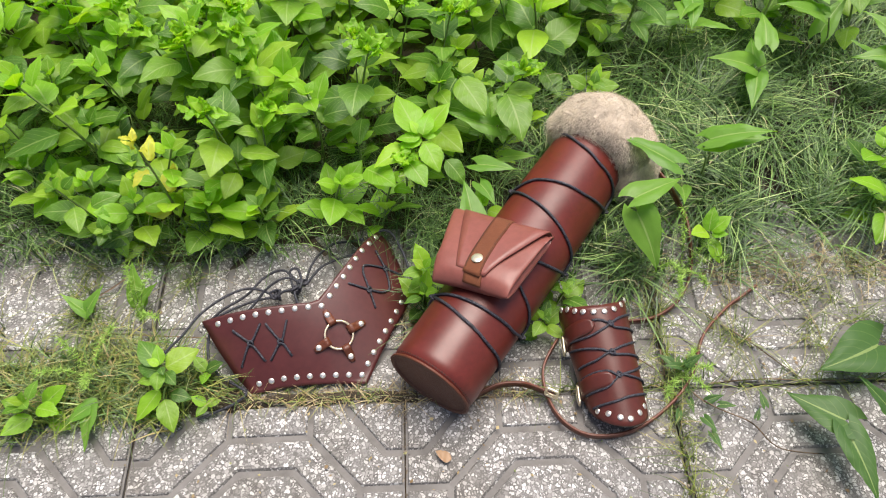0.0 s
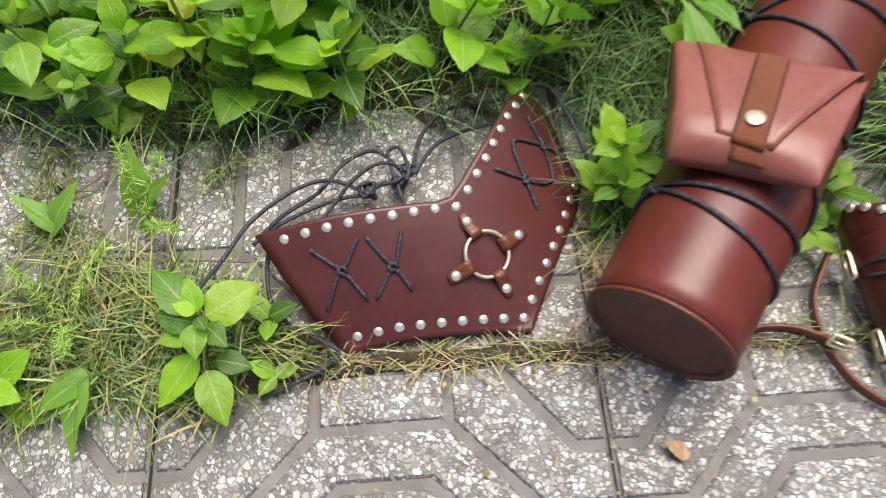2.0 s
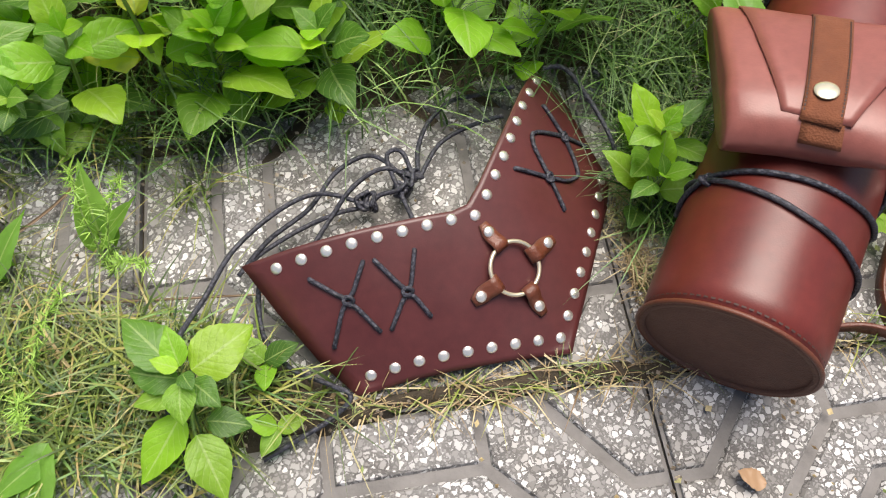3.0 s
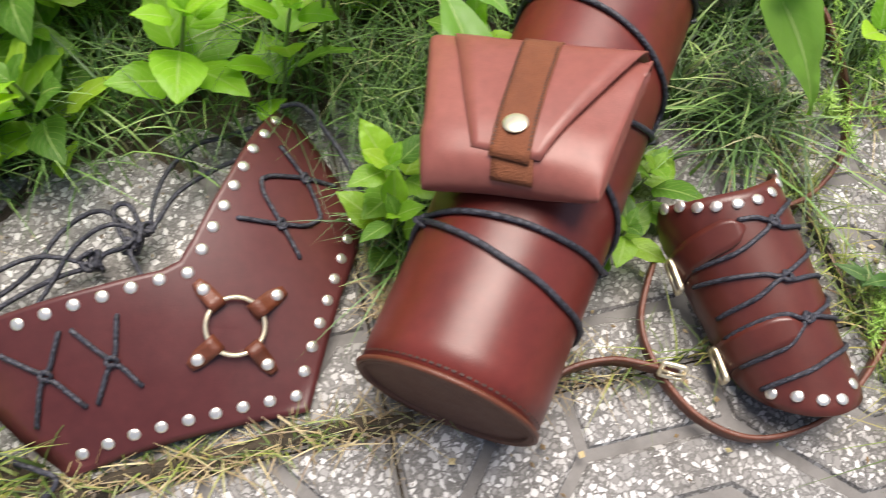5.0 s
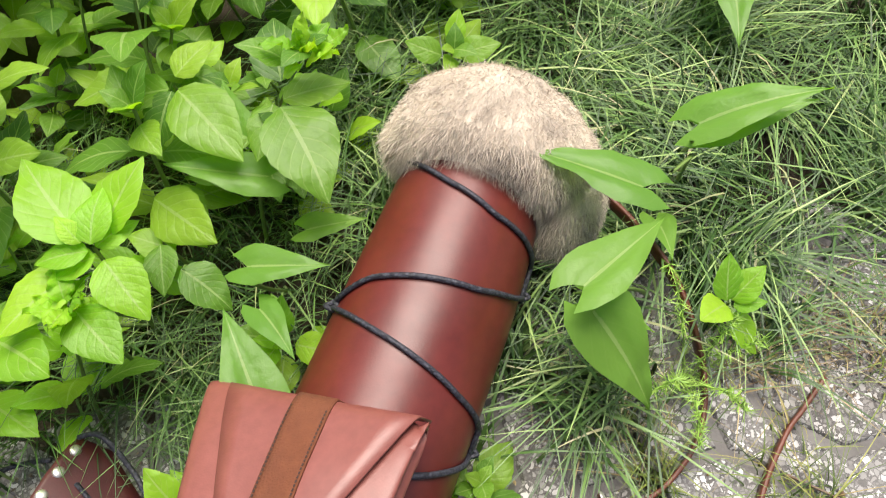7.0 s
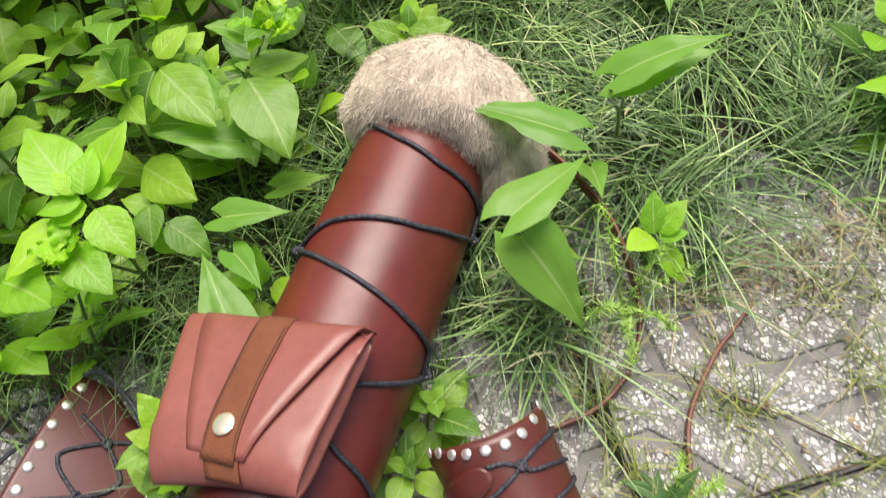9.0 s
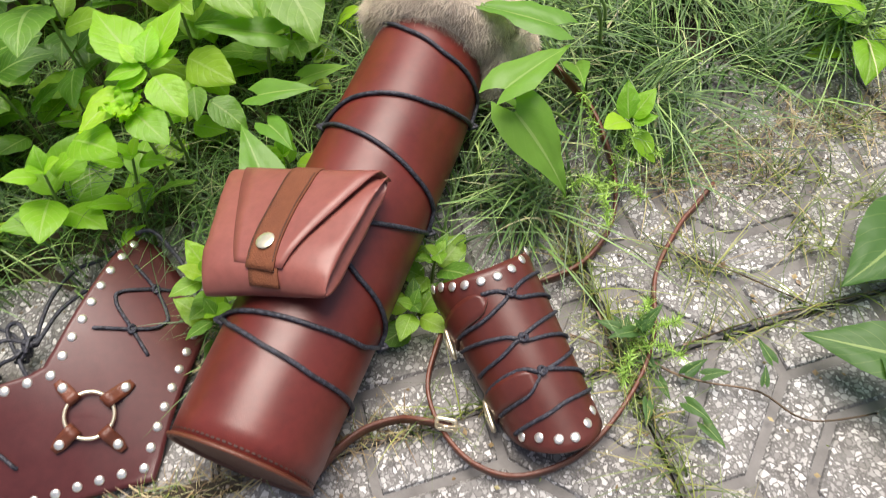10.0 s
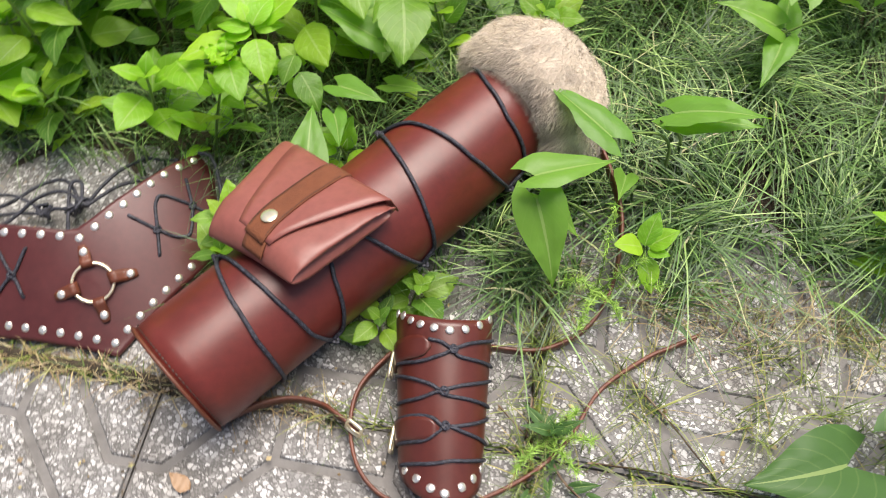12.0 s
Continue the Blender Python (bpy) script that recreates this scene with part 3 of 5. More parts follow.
# ---- studded guard ----
stud_data = dome("stud", 0.0034, 0.0015, NICKEL)
GUARD_C = ((0, 0, 0.05143), (0, 1, 0.03802), (0, 2, -0.01865), (0, 3, -0.00219), (1, 0, -0.02188), (1, 1, -0.01292), (1, 2, 0.01074), (2, 0, -0.02179), (2, 1, -0.00697), (3, 0, 0.00057))


def guard_height(x, y):
    u, v = (x + 0.15) / 0.1, (y - 0.42) / 0.1
    return max(0.004, sum(c * u ** i * v ** j for i, j, c in GUARD_C))


def on_guard(x, y, lift=0.0):
    """A point of the guard's upper face, bent like a saddle, and its normal."""
    h = 0.001
    n = Vector((guard_height(x - h, y) - guard_height(x + h, y), guard_height(x, y - h) - guard_height(x, y + h), 2 * h)).normalized()
    return Vector((x, y, guard_height(x, y))) + n * lift, n


def guard():
    top = thing("shoulder_guard", "brown leather L-shaped archery guard with studs lying on pavement", "armor")
    corners = ((-0.275, 0.408), (-0.253, 0.410), (-0.230, 0.412), (-0.184, 0.416), (-0.150, 0.420), (-0.140, 0.424), (-0.131, 0.436), (-0.110, 0.470), (-0.090, 0.505), (-0.076, 0.526), (-0.060, 0.515), (-0.047, 0.482), (-0.035, 0.454), (-0.042, 0.432), (-0.059, 0.399), (-0.0875, 0.339), (-0.123, 0.3385), (-0.160, 0.337), (-0.191, 0.335), (-0.218, 0.332), (-0.237, 0.352), (-0.258, 0.381))
    rim = []
    for a, b in zip(corners, corners[1:] + corners[:1]):
        rim += [Vector(a).lerp(Vector(b), f / 5) for f in range(5)]
    mid = Vector((-0.113, 0.386))
    k, rows = len(rim), 16
    pts, nor = [], []
    for i in range(rows):
        f = 0.0004 + 0.9996 * i / (rows - 1)
        for q in rim:
            p, n = on_guard(*mid.lerp(q, f))
            pts.append(p)
            nor.append(n)
    part("panel", shell("panel", pts, nor, rows, k, 0.003, [PLATE, FLESH], wrap=True, first=False), top)

    def studs(line, count):
        pts2 = [Vector(q) for q in line]
        run = [0]
        for a, b in zip(pts2, pts2[1:]):
            run.append(run[-1] + (b - a).length)
        for i in range(count):
            s = run[-1] * i / (count - 1)
            j = max(q for q in range(len(pts2) - 1) if run[q] <= s + 1e-9)
            p, n = on_guard(*pts2[j].lerp(pts2[j + 1], (s - run[j]) / (run[j + 1] - run[j])))
            part("stud", stud_data, top, at=facing(p, n))

    studs(((-0.2546, 0.4025), (-0.211, 0.4075), (-0.182, 0.4105), (-0.1365, 0.4175)), 9)
    studs(((-0.1275, 0.4295), (-0.1113, 0.456), (-0.0917, 0.4935), (-0.0765, 0.517)), 8)
    studs(((-0.2091, 0.3415), (-0.181, 0.3445), (-0.136, 0.3465), (-0.0928, 0.3485)), 9)
    studs(((-0.086, 0.3608), (-0.0654, 0.4003), (-0.0529, 0.426), (-0.0415, 0.4521)), 8)
    for x, y in ((-0.1305, 0.408), (-0.0936, 0.4027), (-0.140, 0.3737), (-0.105, 0.3668)):
        c = Vector((-0.118, 0.388))
        d = (Vector((x, y)) - c).normalized()
        side = Vector((-d.y, d.x)) * 0.0045
        far = Vector((x, y)) + d * 0.0055
        near = c + d * 0.0115
        pts3, nor3 = [], []
        for i in range(7):
            f = i / 6
            w = 1.0 if f > 0.3 else 0.55 + 1.5 * f
            for g in (-1, -0.33, 0.33, 1):
                q = far.lerp(near, f) + side * g * w
                p, n = on_guard(q.x, q.y, 0.0022 + 0.0052 * math.exp(-((f - 0.78) / 0.2) ** 2))
                pts3.append(p)
                nor3.append(n)
        tab = part("ring_tab", shell("ring_tab", pts3, nor3, 7, 4, 0.002, [STRAP, FLESH]), top, "russet leather tab")
        p, n = on_guard(x, y, 0.0025)
        part("stud", stud_data, tab, at=facing(p, n))
    p, n = on_guard(-0.118, 0.388, 0.0040)
    at = facing(p, n)
    ring = [Vector((0.0160 * math.cos(t), 0.0160 * math.sin(t), 0)) for t in np.linspace(0, 6.2832, 40, endpoint=False)]
    part("ring", sweep("ring", ring, round_section(0.00135, 8), BRASS, closed=True), top, "polished metal ring", at)

    def lace(points):
        legs = [Vector((*points[0], 0))]
        for a, b in zip(points, points[1:]):
            legs += [Vector((*a, 0)).lerp(Vector((*b, 0)), f) for f in (0.18, 0.5, 0.82)]
        flat = smooth_line(legs + [Vector((*points[-1], 0))], 3)
        line = [on_guard(q.x, q.y, 0.0012 if 0 < i < len(flat) - 1 else -0.002)[0] for i, q in enumerate(flat)]
        part("lace", sweep("lace", line, round_section(0.0014), CORD), top, "black cord lacing")

    lace(((-0.237, 0.394), (-0.219, 0.3815), (-0.214, 0.3815), (-0.205, 0.398)))
    lace(((-0.200, 0.362), (-0.213, 0.377), (-0.219, 0.3785), (-0.228, 0.358)))
    lace(((-0.199, 0.398), (-0.184, 0.3815), (-0.180, 0.3815), (-0.175, 0.401)))
    lace(((-0.170, 0.366), (-0.179, 0.378), (-0.184, 0.378), (-0.194, 0.362)))
    lace(((-0.077, 0.497), (-0.066, 0.476), (-0.062, 0.461), (-0.061, 0.450), (-0.070, 0.444), (-0.084, 0.444), (-0.107, 0.447)))
    lace(((-0.048, 0.474), (-0.066, 0.4765), (-0.085, 0.475), (-0.091, 0.472), (-0.091, 0.463), (-0.084, 0.4445), (-0.077, 0.424)))
    for x, y in ((-0.216, 0.380), (-0.182, 0.380), (-0.066, 0.476), (-0.084, 0.444)):
        p, n = on_guard(x, y, 0.002)
        loop = [facing(p, n) @ Vector((0.0028 * math.cos(t), 0.0022 * math.sin(t), 0.0008 * math.sin(2 * t))) for t in (0, 1, 2, 3, 4, 5)]
        part("knot", sweep("knot", smooth_line(loop, 5, True), round_section(0.0013, 6), CORD, closed=True), top)
    # Long tie cords, knotted in a bundle on the tiles.
    for line in (
        ((-0.262, 0.404, 0.034), (-0.268, 0.395, 0.026), (-0.268, 0.372, 0.016), (-0.255, 0.352, 0.012), (-0.232, 0.338, 0.012), (-0.222, 0.330, 0.010), (-0.235, 0.320, 0.006), (-0.256, 0.311, 0.005), (-0.274, 0.303, 0.006)),
        ((-0.198, 0.452, 0.012), (-0.225, 0.460, 0.020), (-0.250, 0.450, 0.026), (-0.280, 0.425, 0.028), (-0.298, 0.395, 0.030), (-0.312, 0.365, 0.040), (-0.318, 0.335, 0.035), (-0.316, 0.310, 0.012), (-0.313, 0.288, 0.006)),
        ((-0.166, 0.466, 0.014), (-0.185, 0.472, 0.022), (-0.206, 0.462, 0.020), (-0.224, 0.445, 0.010), (-0.236, 0.428, 0.010)),
        ((-0.168, 0.462, 0.014), (-0.190, 0.486, 0.016), (-0.215, 0.480, 0.012), (-0.235, 0.455, 0.012), (-0.262, 0.436, 0.012), (-0.282, 0.415, 0.010)),
        ((-0.196, 0.452, 0.010), (-0.218, 0.450, 0.010), (-0.246, 0.440, 0.010), (-0.272, 0.425, 0.010), (-0.270, 0.412, 0.022)),
        ((-0.163, 0.468, 0.016), (-0.160, 0.490, 0.012), (-0.150, 0.510, 0.012), (-0.132, 0.524, 0.014), (-0.112, 0.524, 0.018), (-0.092, 0.516, 0.034)),
        ((-0.162, 0.466, 0.016), (-0.146, 0.490, 0.014), (-0.125, 0.500, 0.016), (-0.104, 0.494, 0.034)),
        ((-0.166, 0.462, 0.018), (-0.172, 0.482, 0.024), (-0.182, 0.480, 0.022), (-0.176, 0.455, 0.016), (-0.168, 0.430, 0.012), (-0.165, 0.418, 0.030)),
        ((-0.072, 0.522, 0.042), (-0.058, 0.518, 0.044), (-0.044, 0.494, 0.036), (-0.036, 0.470, 0.030), (-0.030, 0.452, 0.016)),
        ((-0.168, 0.466, 0.016), (-0.178, 0.456, 0.020), (-0.190, 0.456, 0.016), (-0.200, 0.449, 0.012), (-0.205, 0.455, 0.016), (-0.196, 0.459, 0.018)),
    ):
        part("tie_cord", sweep("tie_cord", smooth_line(line, 8), round_section(0.0016), CORD), top, "loose black tie cord")
    r = random.Random(3)
    for c, size in ((Vector((-0.166, 0.465, 0.016)), 0.0075), (Vector((-0.198, 0.453, 0.013)), 0.006), (Vector((-0.174, 0.460, 0.014)), 0.006)):
        line = [c + Vector((r.uniform(-1, 1), r.uniform(-1, 1), r.uniform(-0.7, 0.7))) * size for _ in range(11)]
        part("knot", sweep("knot", smooth_line(line, 6, True), round_section(0.0016, 7), CORD, closed=True), top, "bunched black knot")
    return top


guard()


# ---- laced bracer ----
def on_bracer(v, degrees, lift=0.0):
    """A point of the bracer's outside: v from its wide end to its round end, degrees round it from its top."""
    c = Vector((0.1688, 0.421, 0.0438)).lerp(Vector((0.1931, 0.261, 0.0035)), v)
    r = 0.0399 + (0.0303 - 0.0399) * v + lift
    a = radians(degrees)
    n = Vector((math.sin(a), 0, math.cos(a)))
    return c + n * r, n


def bracer():
    top = thing("arm_bracer", "dark brown leather arm bracer laced with black cord, buckled", "bracer")
    rows, cols = 26, 36
    pts, nor = [], []
    for i in range(rows):
        for j in range(cols):
            g = 2 * j / (cols - 1) - 1
            f = i / (rows - 1)
            deg = g * (126 - 24 * f)
            bow = max(0.0, math.cos(min(abs(deg), 100) / 100 * 1.5708))
            start = 0.07 + 0.125 * bow ** 0.8 - 0.06 * max(0, min(deg, 80) / 100) + 0.0045 * max(0, abs(deg) - 78)
            end = 0.72 + 0.25 * bow ** 0.75
            p, n = on_bracer(start + (end - start) * i / (rows - 1), deg)
            pts.append(p)
            nor.append(n)
    part("cuff", shell("cuff", pts, nor, rows, cols, 0.0028, [BRACER, FLESH]), top)
    for v, deg in ((0.141, -72), (0.166, -57), (0.198, -43), (0.220, -29), (0.234, -12), (0.235, 6), (0.212, 25), (0.165, 45), (0.103, 66)):
        p, n = on_bracer(v, deg)
        part("stud", stud_data, top, at=facing(p, n))
    for v, deg in ((0.843, -55), (0.878, -33), (0.912, -12), (0.924, 7), (0.881, 31), (0.828, 51), (0.768, 72)):
        p, n = on_bracer(v, deg)
        part("stud", stud_data, top, at=facing(p, n))

    def lace(points):
        flat = smooth_line([(a / 60, v, 0) for v, a in points], 6)
        part("lace", sweep("lace", [on_bracer(q.y, q.x * 60, 0.0011)[0] for q in flat], round_section(0.0014), CORD), top, "black cord lacing")

    lace(((0.289, -18), (0.296, -3), (0.313, 11), (0.265, 33), (0.184, 78)))
    lace(((0.375, -72), (0.389, -31), (0.349, -1), (0.322, 10), (0.342, 23), (0.300, 82)))
    lace(((0.420, -82), (0.462, -37), (0.484, -14), (0.500, -1), (0.456, 27), (0.365, 82)))
    lace(((0.555, -72), (0.548, -31), (0.511, -5), (0.521, 6), (0.510, 35), (0.485, 82)))
    lace(((0.625, -74), (0.619, -32), (0.625, -11), (0.651, 4), (0.620, 33), (0.535, 82)))
    lace(((0.730, -72), (0.726, -25), (0.680, -4), (0.649, 6), (0.656, 33), (0.650, 82)))
    lace(((0.822, -62), (0.817, -16), (0.788, 14), (0.762, 42), (0.718, 82)))
    for v, a in ((0.318, 11), (0.506, 2), (0.650, 5)):
        p, n = on_bracer(v, a, 0.002)
        loop = [facing(p, n) @ Vector((0.0026 * math.cos(t), 0.0024 * math.sin(t), 0.0008 * math.sin(2 * t))) for t in (0, 1, 2, 3, 4, 5)]
        part("knot", sweep("knot", smooth_line(loop, 5, True), round_section(0.0013, 6), CORD, closed=True), top)
    for v0, v1, a1 in ((0.335, 0.318, -15), (0.675, 0.672, -3)):
        pts2, nor2 = [], []
        for i in range(12):
            f = i / 11
            for j in range(6):
                g = 2 * j / 5 - 1
                w = 0.050 * (1 if f < 0.75 else math.sqrt(max(0.02, 1 - ((f - 0.75) / 0.25) ** 2)))
                p, n = on_bracer(v0 + (v1 - v0) * f + g * w, -100 + (a1 + 100) * f, 0.0024)
                pts2.append(p)
                nor2.append(n)
        tab = part("tab", shell("tab", pts2, nor2, 12, 6, 0.0022, [BRACER, FLESH]), top, "rounded brown leather tab")
        p, n = on_bracer(v0 + 0.015, -96, 0.004)
        x = Vector((0.1, -1, -0.05)).normalized()
        y = n.cross(x).normalized()
        at = Matrix((y.cross(n), y, n)).transposed().to_4x4()
        at.translation = p
        buckle(tab, at, 0.019, 0.010)
    return top


bracer()


# ---- plants ----
def leaf_mesh(name, mat, width, heart=0.0, droop=0.25, fold=0.25, wave=0.02, seed=0):
    """A leaf one unit long along +y: ovate and finely toothed, or arrow-shaped with two back lobes; its tip hangs."""
    rows, half = (14, 3) if heart else (15, 2)
    margin = ((0.0, 0.52, -1.0), (0.06, 0.86, -0.85), (0.14, 1.0, -0.45), (0.25, 0.97, -0.12), (0.4, 0.80, 0.0), (0.6, 0.52, 0.0), (0.8, 0.24, 0.0), (0.92, 0.09, 0.0), (1.0, 0.0, 0.0))
    verts, uvs, faces = [], [], []
    bow = 0.10 * math.sin(seed * 2.3)
    for i in range(rows):
        t = i / (rows - 1)
        if heart:
            w = width * np.interp(t, [m[0] for m in margin], [m[1] for m in margin])
            pull = heart * np.interp(t, [m[0] for m in margin], [m[2] for m in margin])
        else:
            w = width * (math.sin(math.pi * t ** 0.76) ** 0.78 * (1 - 0.28 * t ** 3) + 0.02 * (1 - t)) if 0 < t < 1 else 0.010
            w *= 1 + (0.025 if i % 2 else -0.015)
            pull = 0.0
        z = -droop * t ** 2.2 + 0.09 * t
        for j in range(-half, half + 1):
            g = j / half
            ripple = wave * (noise.noise((g * 1.6 + seed, t * 5, seed * 1.7)) + 0.5 * noise.noise((g * 3 + seed, t * 11, seed * 0.7))) * abs(g) ** 0.7
            arch = fold * w * (abs(g) ** 0.8 - 0.75 * g * g)
            verts.append((g * w + bow * t * t, t + pull * abs(g) ** 1.2, z + arch + ripple))
            uvs.append((0.5 + g / 2, t))
    c = 2 * half + 1
    for i in range(rows - 1):
        for j in range(c - 1):
            faces.append((i * c + j, i * c + j + 1, (i + 1) * c + j + 1, (i + 1) * c + j))
    return mesh(name, verts, faces, mat, uvs)


OVATE = [leaf_mesh("leaf", LEAF, 0.31 + 0.035 * (i % 3), 0.0, 0.10 + 0.07 * i, 0.50 - 0.06 * i, 0.055, seed=i) for i in range(6)]
SPRING = [leaf_mesh("leaf", YOUNG, 0.32 + 0.03 * (i % 2), 0.0, 0.06 + 0.09 * i, 0.45, 0.05, seed=i + 6) for i in range(4)]
CURLED = [leaf_mesh("leaf", YOUNG, 0.34, 0.0, 0.45 - 0.4 * i, 1.2, 0.30, seed=i + 12) for i in range(3)]
GOLD = [leaf_mesh("leaf", YELLOWED, 0.27, 0.0, 0.2, 0.8, 0.22, seed=9)]
ARROW = [leaf_mesh("leaf", BROAD, 0.245 + 0.02 * i, 0.24, 0.14 + 0.05 * i, 0.6, 0.05, seed=i + 20) for i in range(3)]
DARK = [leaf_mesh("leaf", DEEP, 0.23, 0.22, 0.2, 0.6, 0.05, seed=i + 30) for i in range(2)]

WIDE = [leaf_mesh("leaf", DEEP, 0.36, 0.34, 0.15, 0.4, 0.05, seed=36)]


def leaf_pose(at, yaw, rise, size, roll=0.0):
    """A leaf set at a point, its tip towards yaw (degrees from +x), raised by rise degrees."""
    return Matrix.Translation(at) @ pose(0, 0, 0, 0, 0, yaw - 90) @ pose(0, 0, 0, rise, roll, 0) @ Matrix.Scale(size, 4)


def stem_data(points, r0=0.0016, r1=0.0009, mat=None):
    line = smooth_line(points, 4)
    n, verts, faces = len(line), [], []
    for i, p in enumerate(line):
        r = r0 + (r1 - r0) * i / (n - 1)
        verts += [p + Vector((r * math.cos(2.0944 * j), r * math.sin(2.0944 * j), 0)) for j in range(3)]
    faces = [(3 * i + j, 3 * i + (j + 1) % 3, 3 * i + 3 + (j + 1) % 3, 3 * i + 3 + j) for i in range(n - 1) for j in range(3)]
    return mesh("stem", verts, faces, mat or STEM)


def herb(name, label, height, pairs, size, kinds, seed, lean=0.15, crown=None, group="", curled=0):
    """An upright herb: crossed pairs of leaves up a stem, a tuft of young leaves at its head."""
    r = random.Random(seed)
    top = thing(name, label, "plant", group=group)
    sway = Vector((r.uniform(-lean, lean), r.uniform(-lean, lean), 0)) * height
    at = lambda f: Vector((0, 0, -0.02)) + Vector((0, 0, height + 0.02)) * f + sway * f * f
    part("stem", stem_data([at(f) for f in (0, 0.35, 0.7, 1)], 0.0021, 0.0012), top)
    turn = r.uniform(0, 360)
    for i in range(pairs):
        f = 0.25 + 0.75 * (i + 0.6) / pairs
        turn += 90 + r.uniform(-22, 22)
        grow = 1.0 if f < 0.8 else 1.0 - 0.55 * (f - 0.8) / 0.2
        for k in (0, 180):
            s = size * grow * r.uniform(0.75, 1.15)
            yaw, rise = turn + k + r.uniform(-25, 25), r.uniform(-2, 36) + 22 * max(0, f - 0.75) * 4
            stalk = Vector((math.cos(radians(yaw)), math.sin(radians(yaw)), 0.45)) * s * 0.22
            pool = kinds if f < 0.78 or crown is None else crown
            part("leaf", r.choice(pool), top, at=leaf_pose(at(f) + stalk, yaw, rise, s, r.uniform(-20, 20)))
    for i in range(3):
        pool = crown or kinds
        part("leaf", r.choice(pool), top, at=leaf_pose(at(1.0), turn + 120 * i, r.uniform(35, 65), size * r.uniform(0.35, 0.6)))
    for i in range(curled):
        a = turn + 137 * i
        foot = at(1.0) + Vector((math.cos(radians(a)), math.sin(radians(a)), 0)) * size * 0.035 * i
        part("leaf", r.choice(CURLED), top, at=leaf_pose(foot, a, 62 - 6 * i + r.uniform(-10, 10), size * r.uniform(0.30, 0.46), r.uniform(-25, 25)))
    return top


def bush():
    """The bank of leafy herbs behind the pavement."""
    r = random.Random(21)
    label = "leafy green herb with bright pointed oval leaves"
    kinds = []
    for i in range(9):
        tall = (0.075, 0.10, 0.14, 0.18, 0.15, 0.085, 0.19, 0.12, 0.16)[i]
        size = (0.040, 0.042, 0.048, 0.047, 0.050, 0.038, 0.045, 0.047, 0.043)[i]
        # Low front kinds 0 and 5 mix in lighter leaves, standing in for top light.
        kinds.append(herb("herb_plant", label, tall, (4, 4, 5, 5, 5, 4, 6, 4, 5)[i], size, SPRING + OVATE[2:] if i in (0, 5) else OVATE, 40 + i, 0.3, SPRING if i % 2 == 0 or i == 5 else OVATE + SPRING[:1], "bank of herbs", 9 if i in (3, 8) else 0))
    used = [False] * len(kinds)
    y = 0.505
    while y < 1.30:
        x = -0.92 + r.uniform(0, 0.05)
        while x < 0.95:
            px, py = x + r.uniform(-0.024, 0.024), y + r.uniform(-0.024, 0.024)
            p = Vector((px, py, QA.z)) - QA
            along, aside = p.dot(QD), p.dot(QU)
            front = 0.530 + 0.025 * noise.noise((px * 6, 2, 7)) - (0.03 if px > -0.02 else 0) + 0.07 * min(max((-0.44 - px) / 0.10, 0), 1)
            whorl = min(math.hypot(px + 0.019, py - 0.572), math.hypot(px + 0.140, py - 0.575), math.hypot(px + 0.322, py - 0.560)) < 0.045
            beside = not whorl and aside < (-0.066 if along < 0.27 else -0.105) or (along > 0.47 and not whorl)
            right = (aside > 0 and along < 0.46) or px > 0.24
            keep = (beside and not right and py > front) or (right and py > 0.80 and r.random() < 0.50)
            if keep:
                close = (aside > -0.13 and along < 0.46) or py < front + 0.05 or (px > -0.13 and py < 0.65)
                i = r.choice((0, 5, 1)) if close else r.choice((1, 7, 3)) if px > -0.14 and py < 0.80 else r.choice((1, 2, 3, 4, 6, 7, 8))
                s = r.uniform(0.85, 1.15) * (0.9 if close else 1)
                m = pose(px, py, 0.004, r.uniform(-6, 20), r.uniform(-14, 14), r.uniform(0, 360)) @ Matrix.Scale(s, 4)
                if used[i]:
                    copy_thing(kinds[i], m)
                else:
                    kinds[i].matrix_basis, used[i] = m, True
            x += 0.056
        y += 0.050


bush()


def place(ob, x, y, z=0.0, turn=0.0, tilt=0.0, scale=1.0):
    ob.matrix_basis = pose(x, y, z, tilt, 0, turn) @ Matrix.Scale(scale, 4)
    return ob


def leafy_weed(label, stems, leaves, kinds):
    """A weed whose oval leaves stand out from a bent stem: each leaf from its foot to its tip."""
    top = thing("weed_plant", label, "plant")
    for q in stems:
        part("stem", stem_data(q, 0.0018, 0.0011), top)
    for i, (foot, tip, roll) in enumerate(leaves):
        a, b = Vector(foot), Vector(tip)
        d = b - a
        part("leaf", kinds[i % len(kinds)], top, at=leaf_pose(a, math.degrees(math.atan2(d.y, d.x)), math.degrees(math.asin(d.z / d.length)) + 6, d.length, roll))
    return top


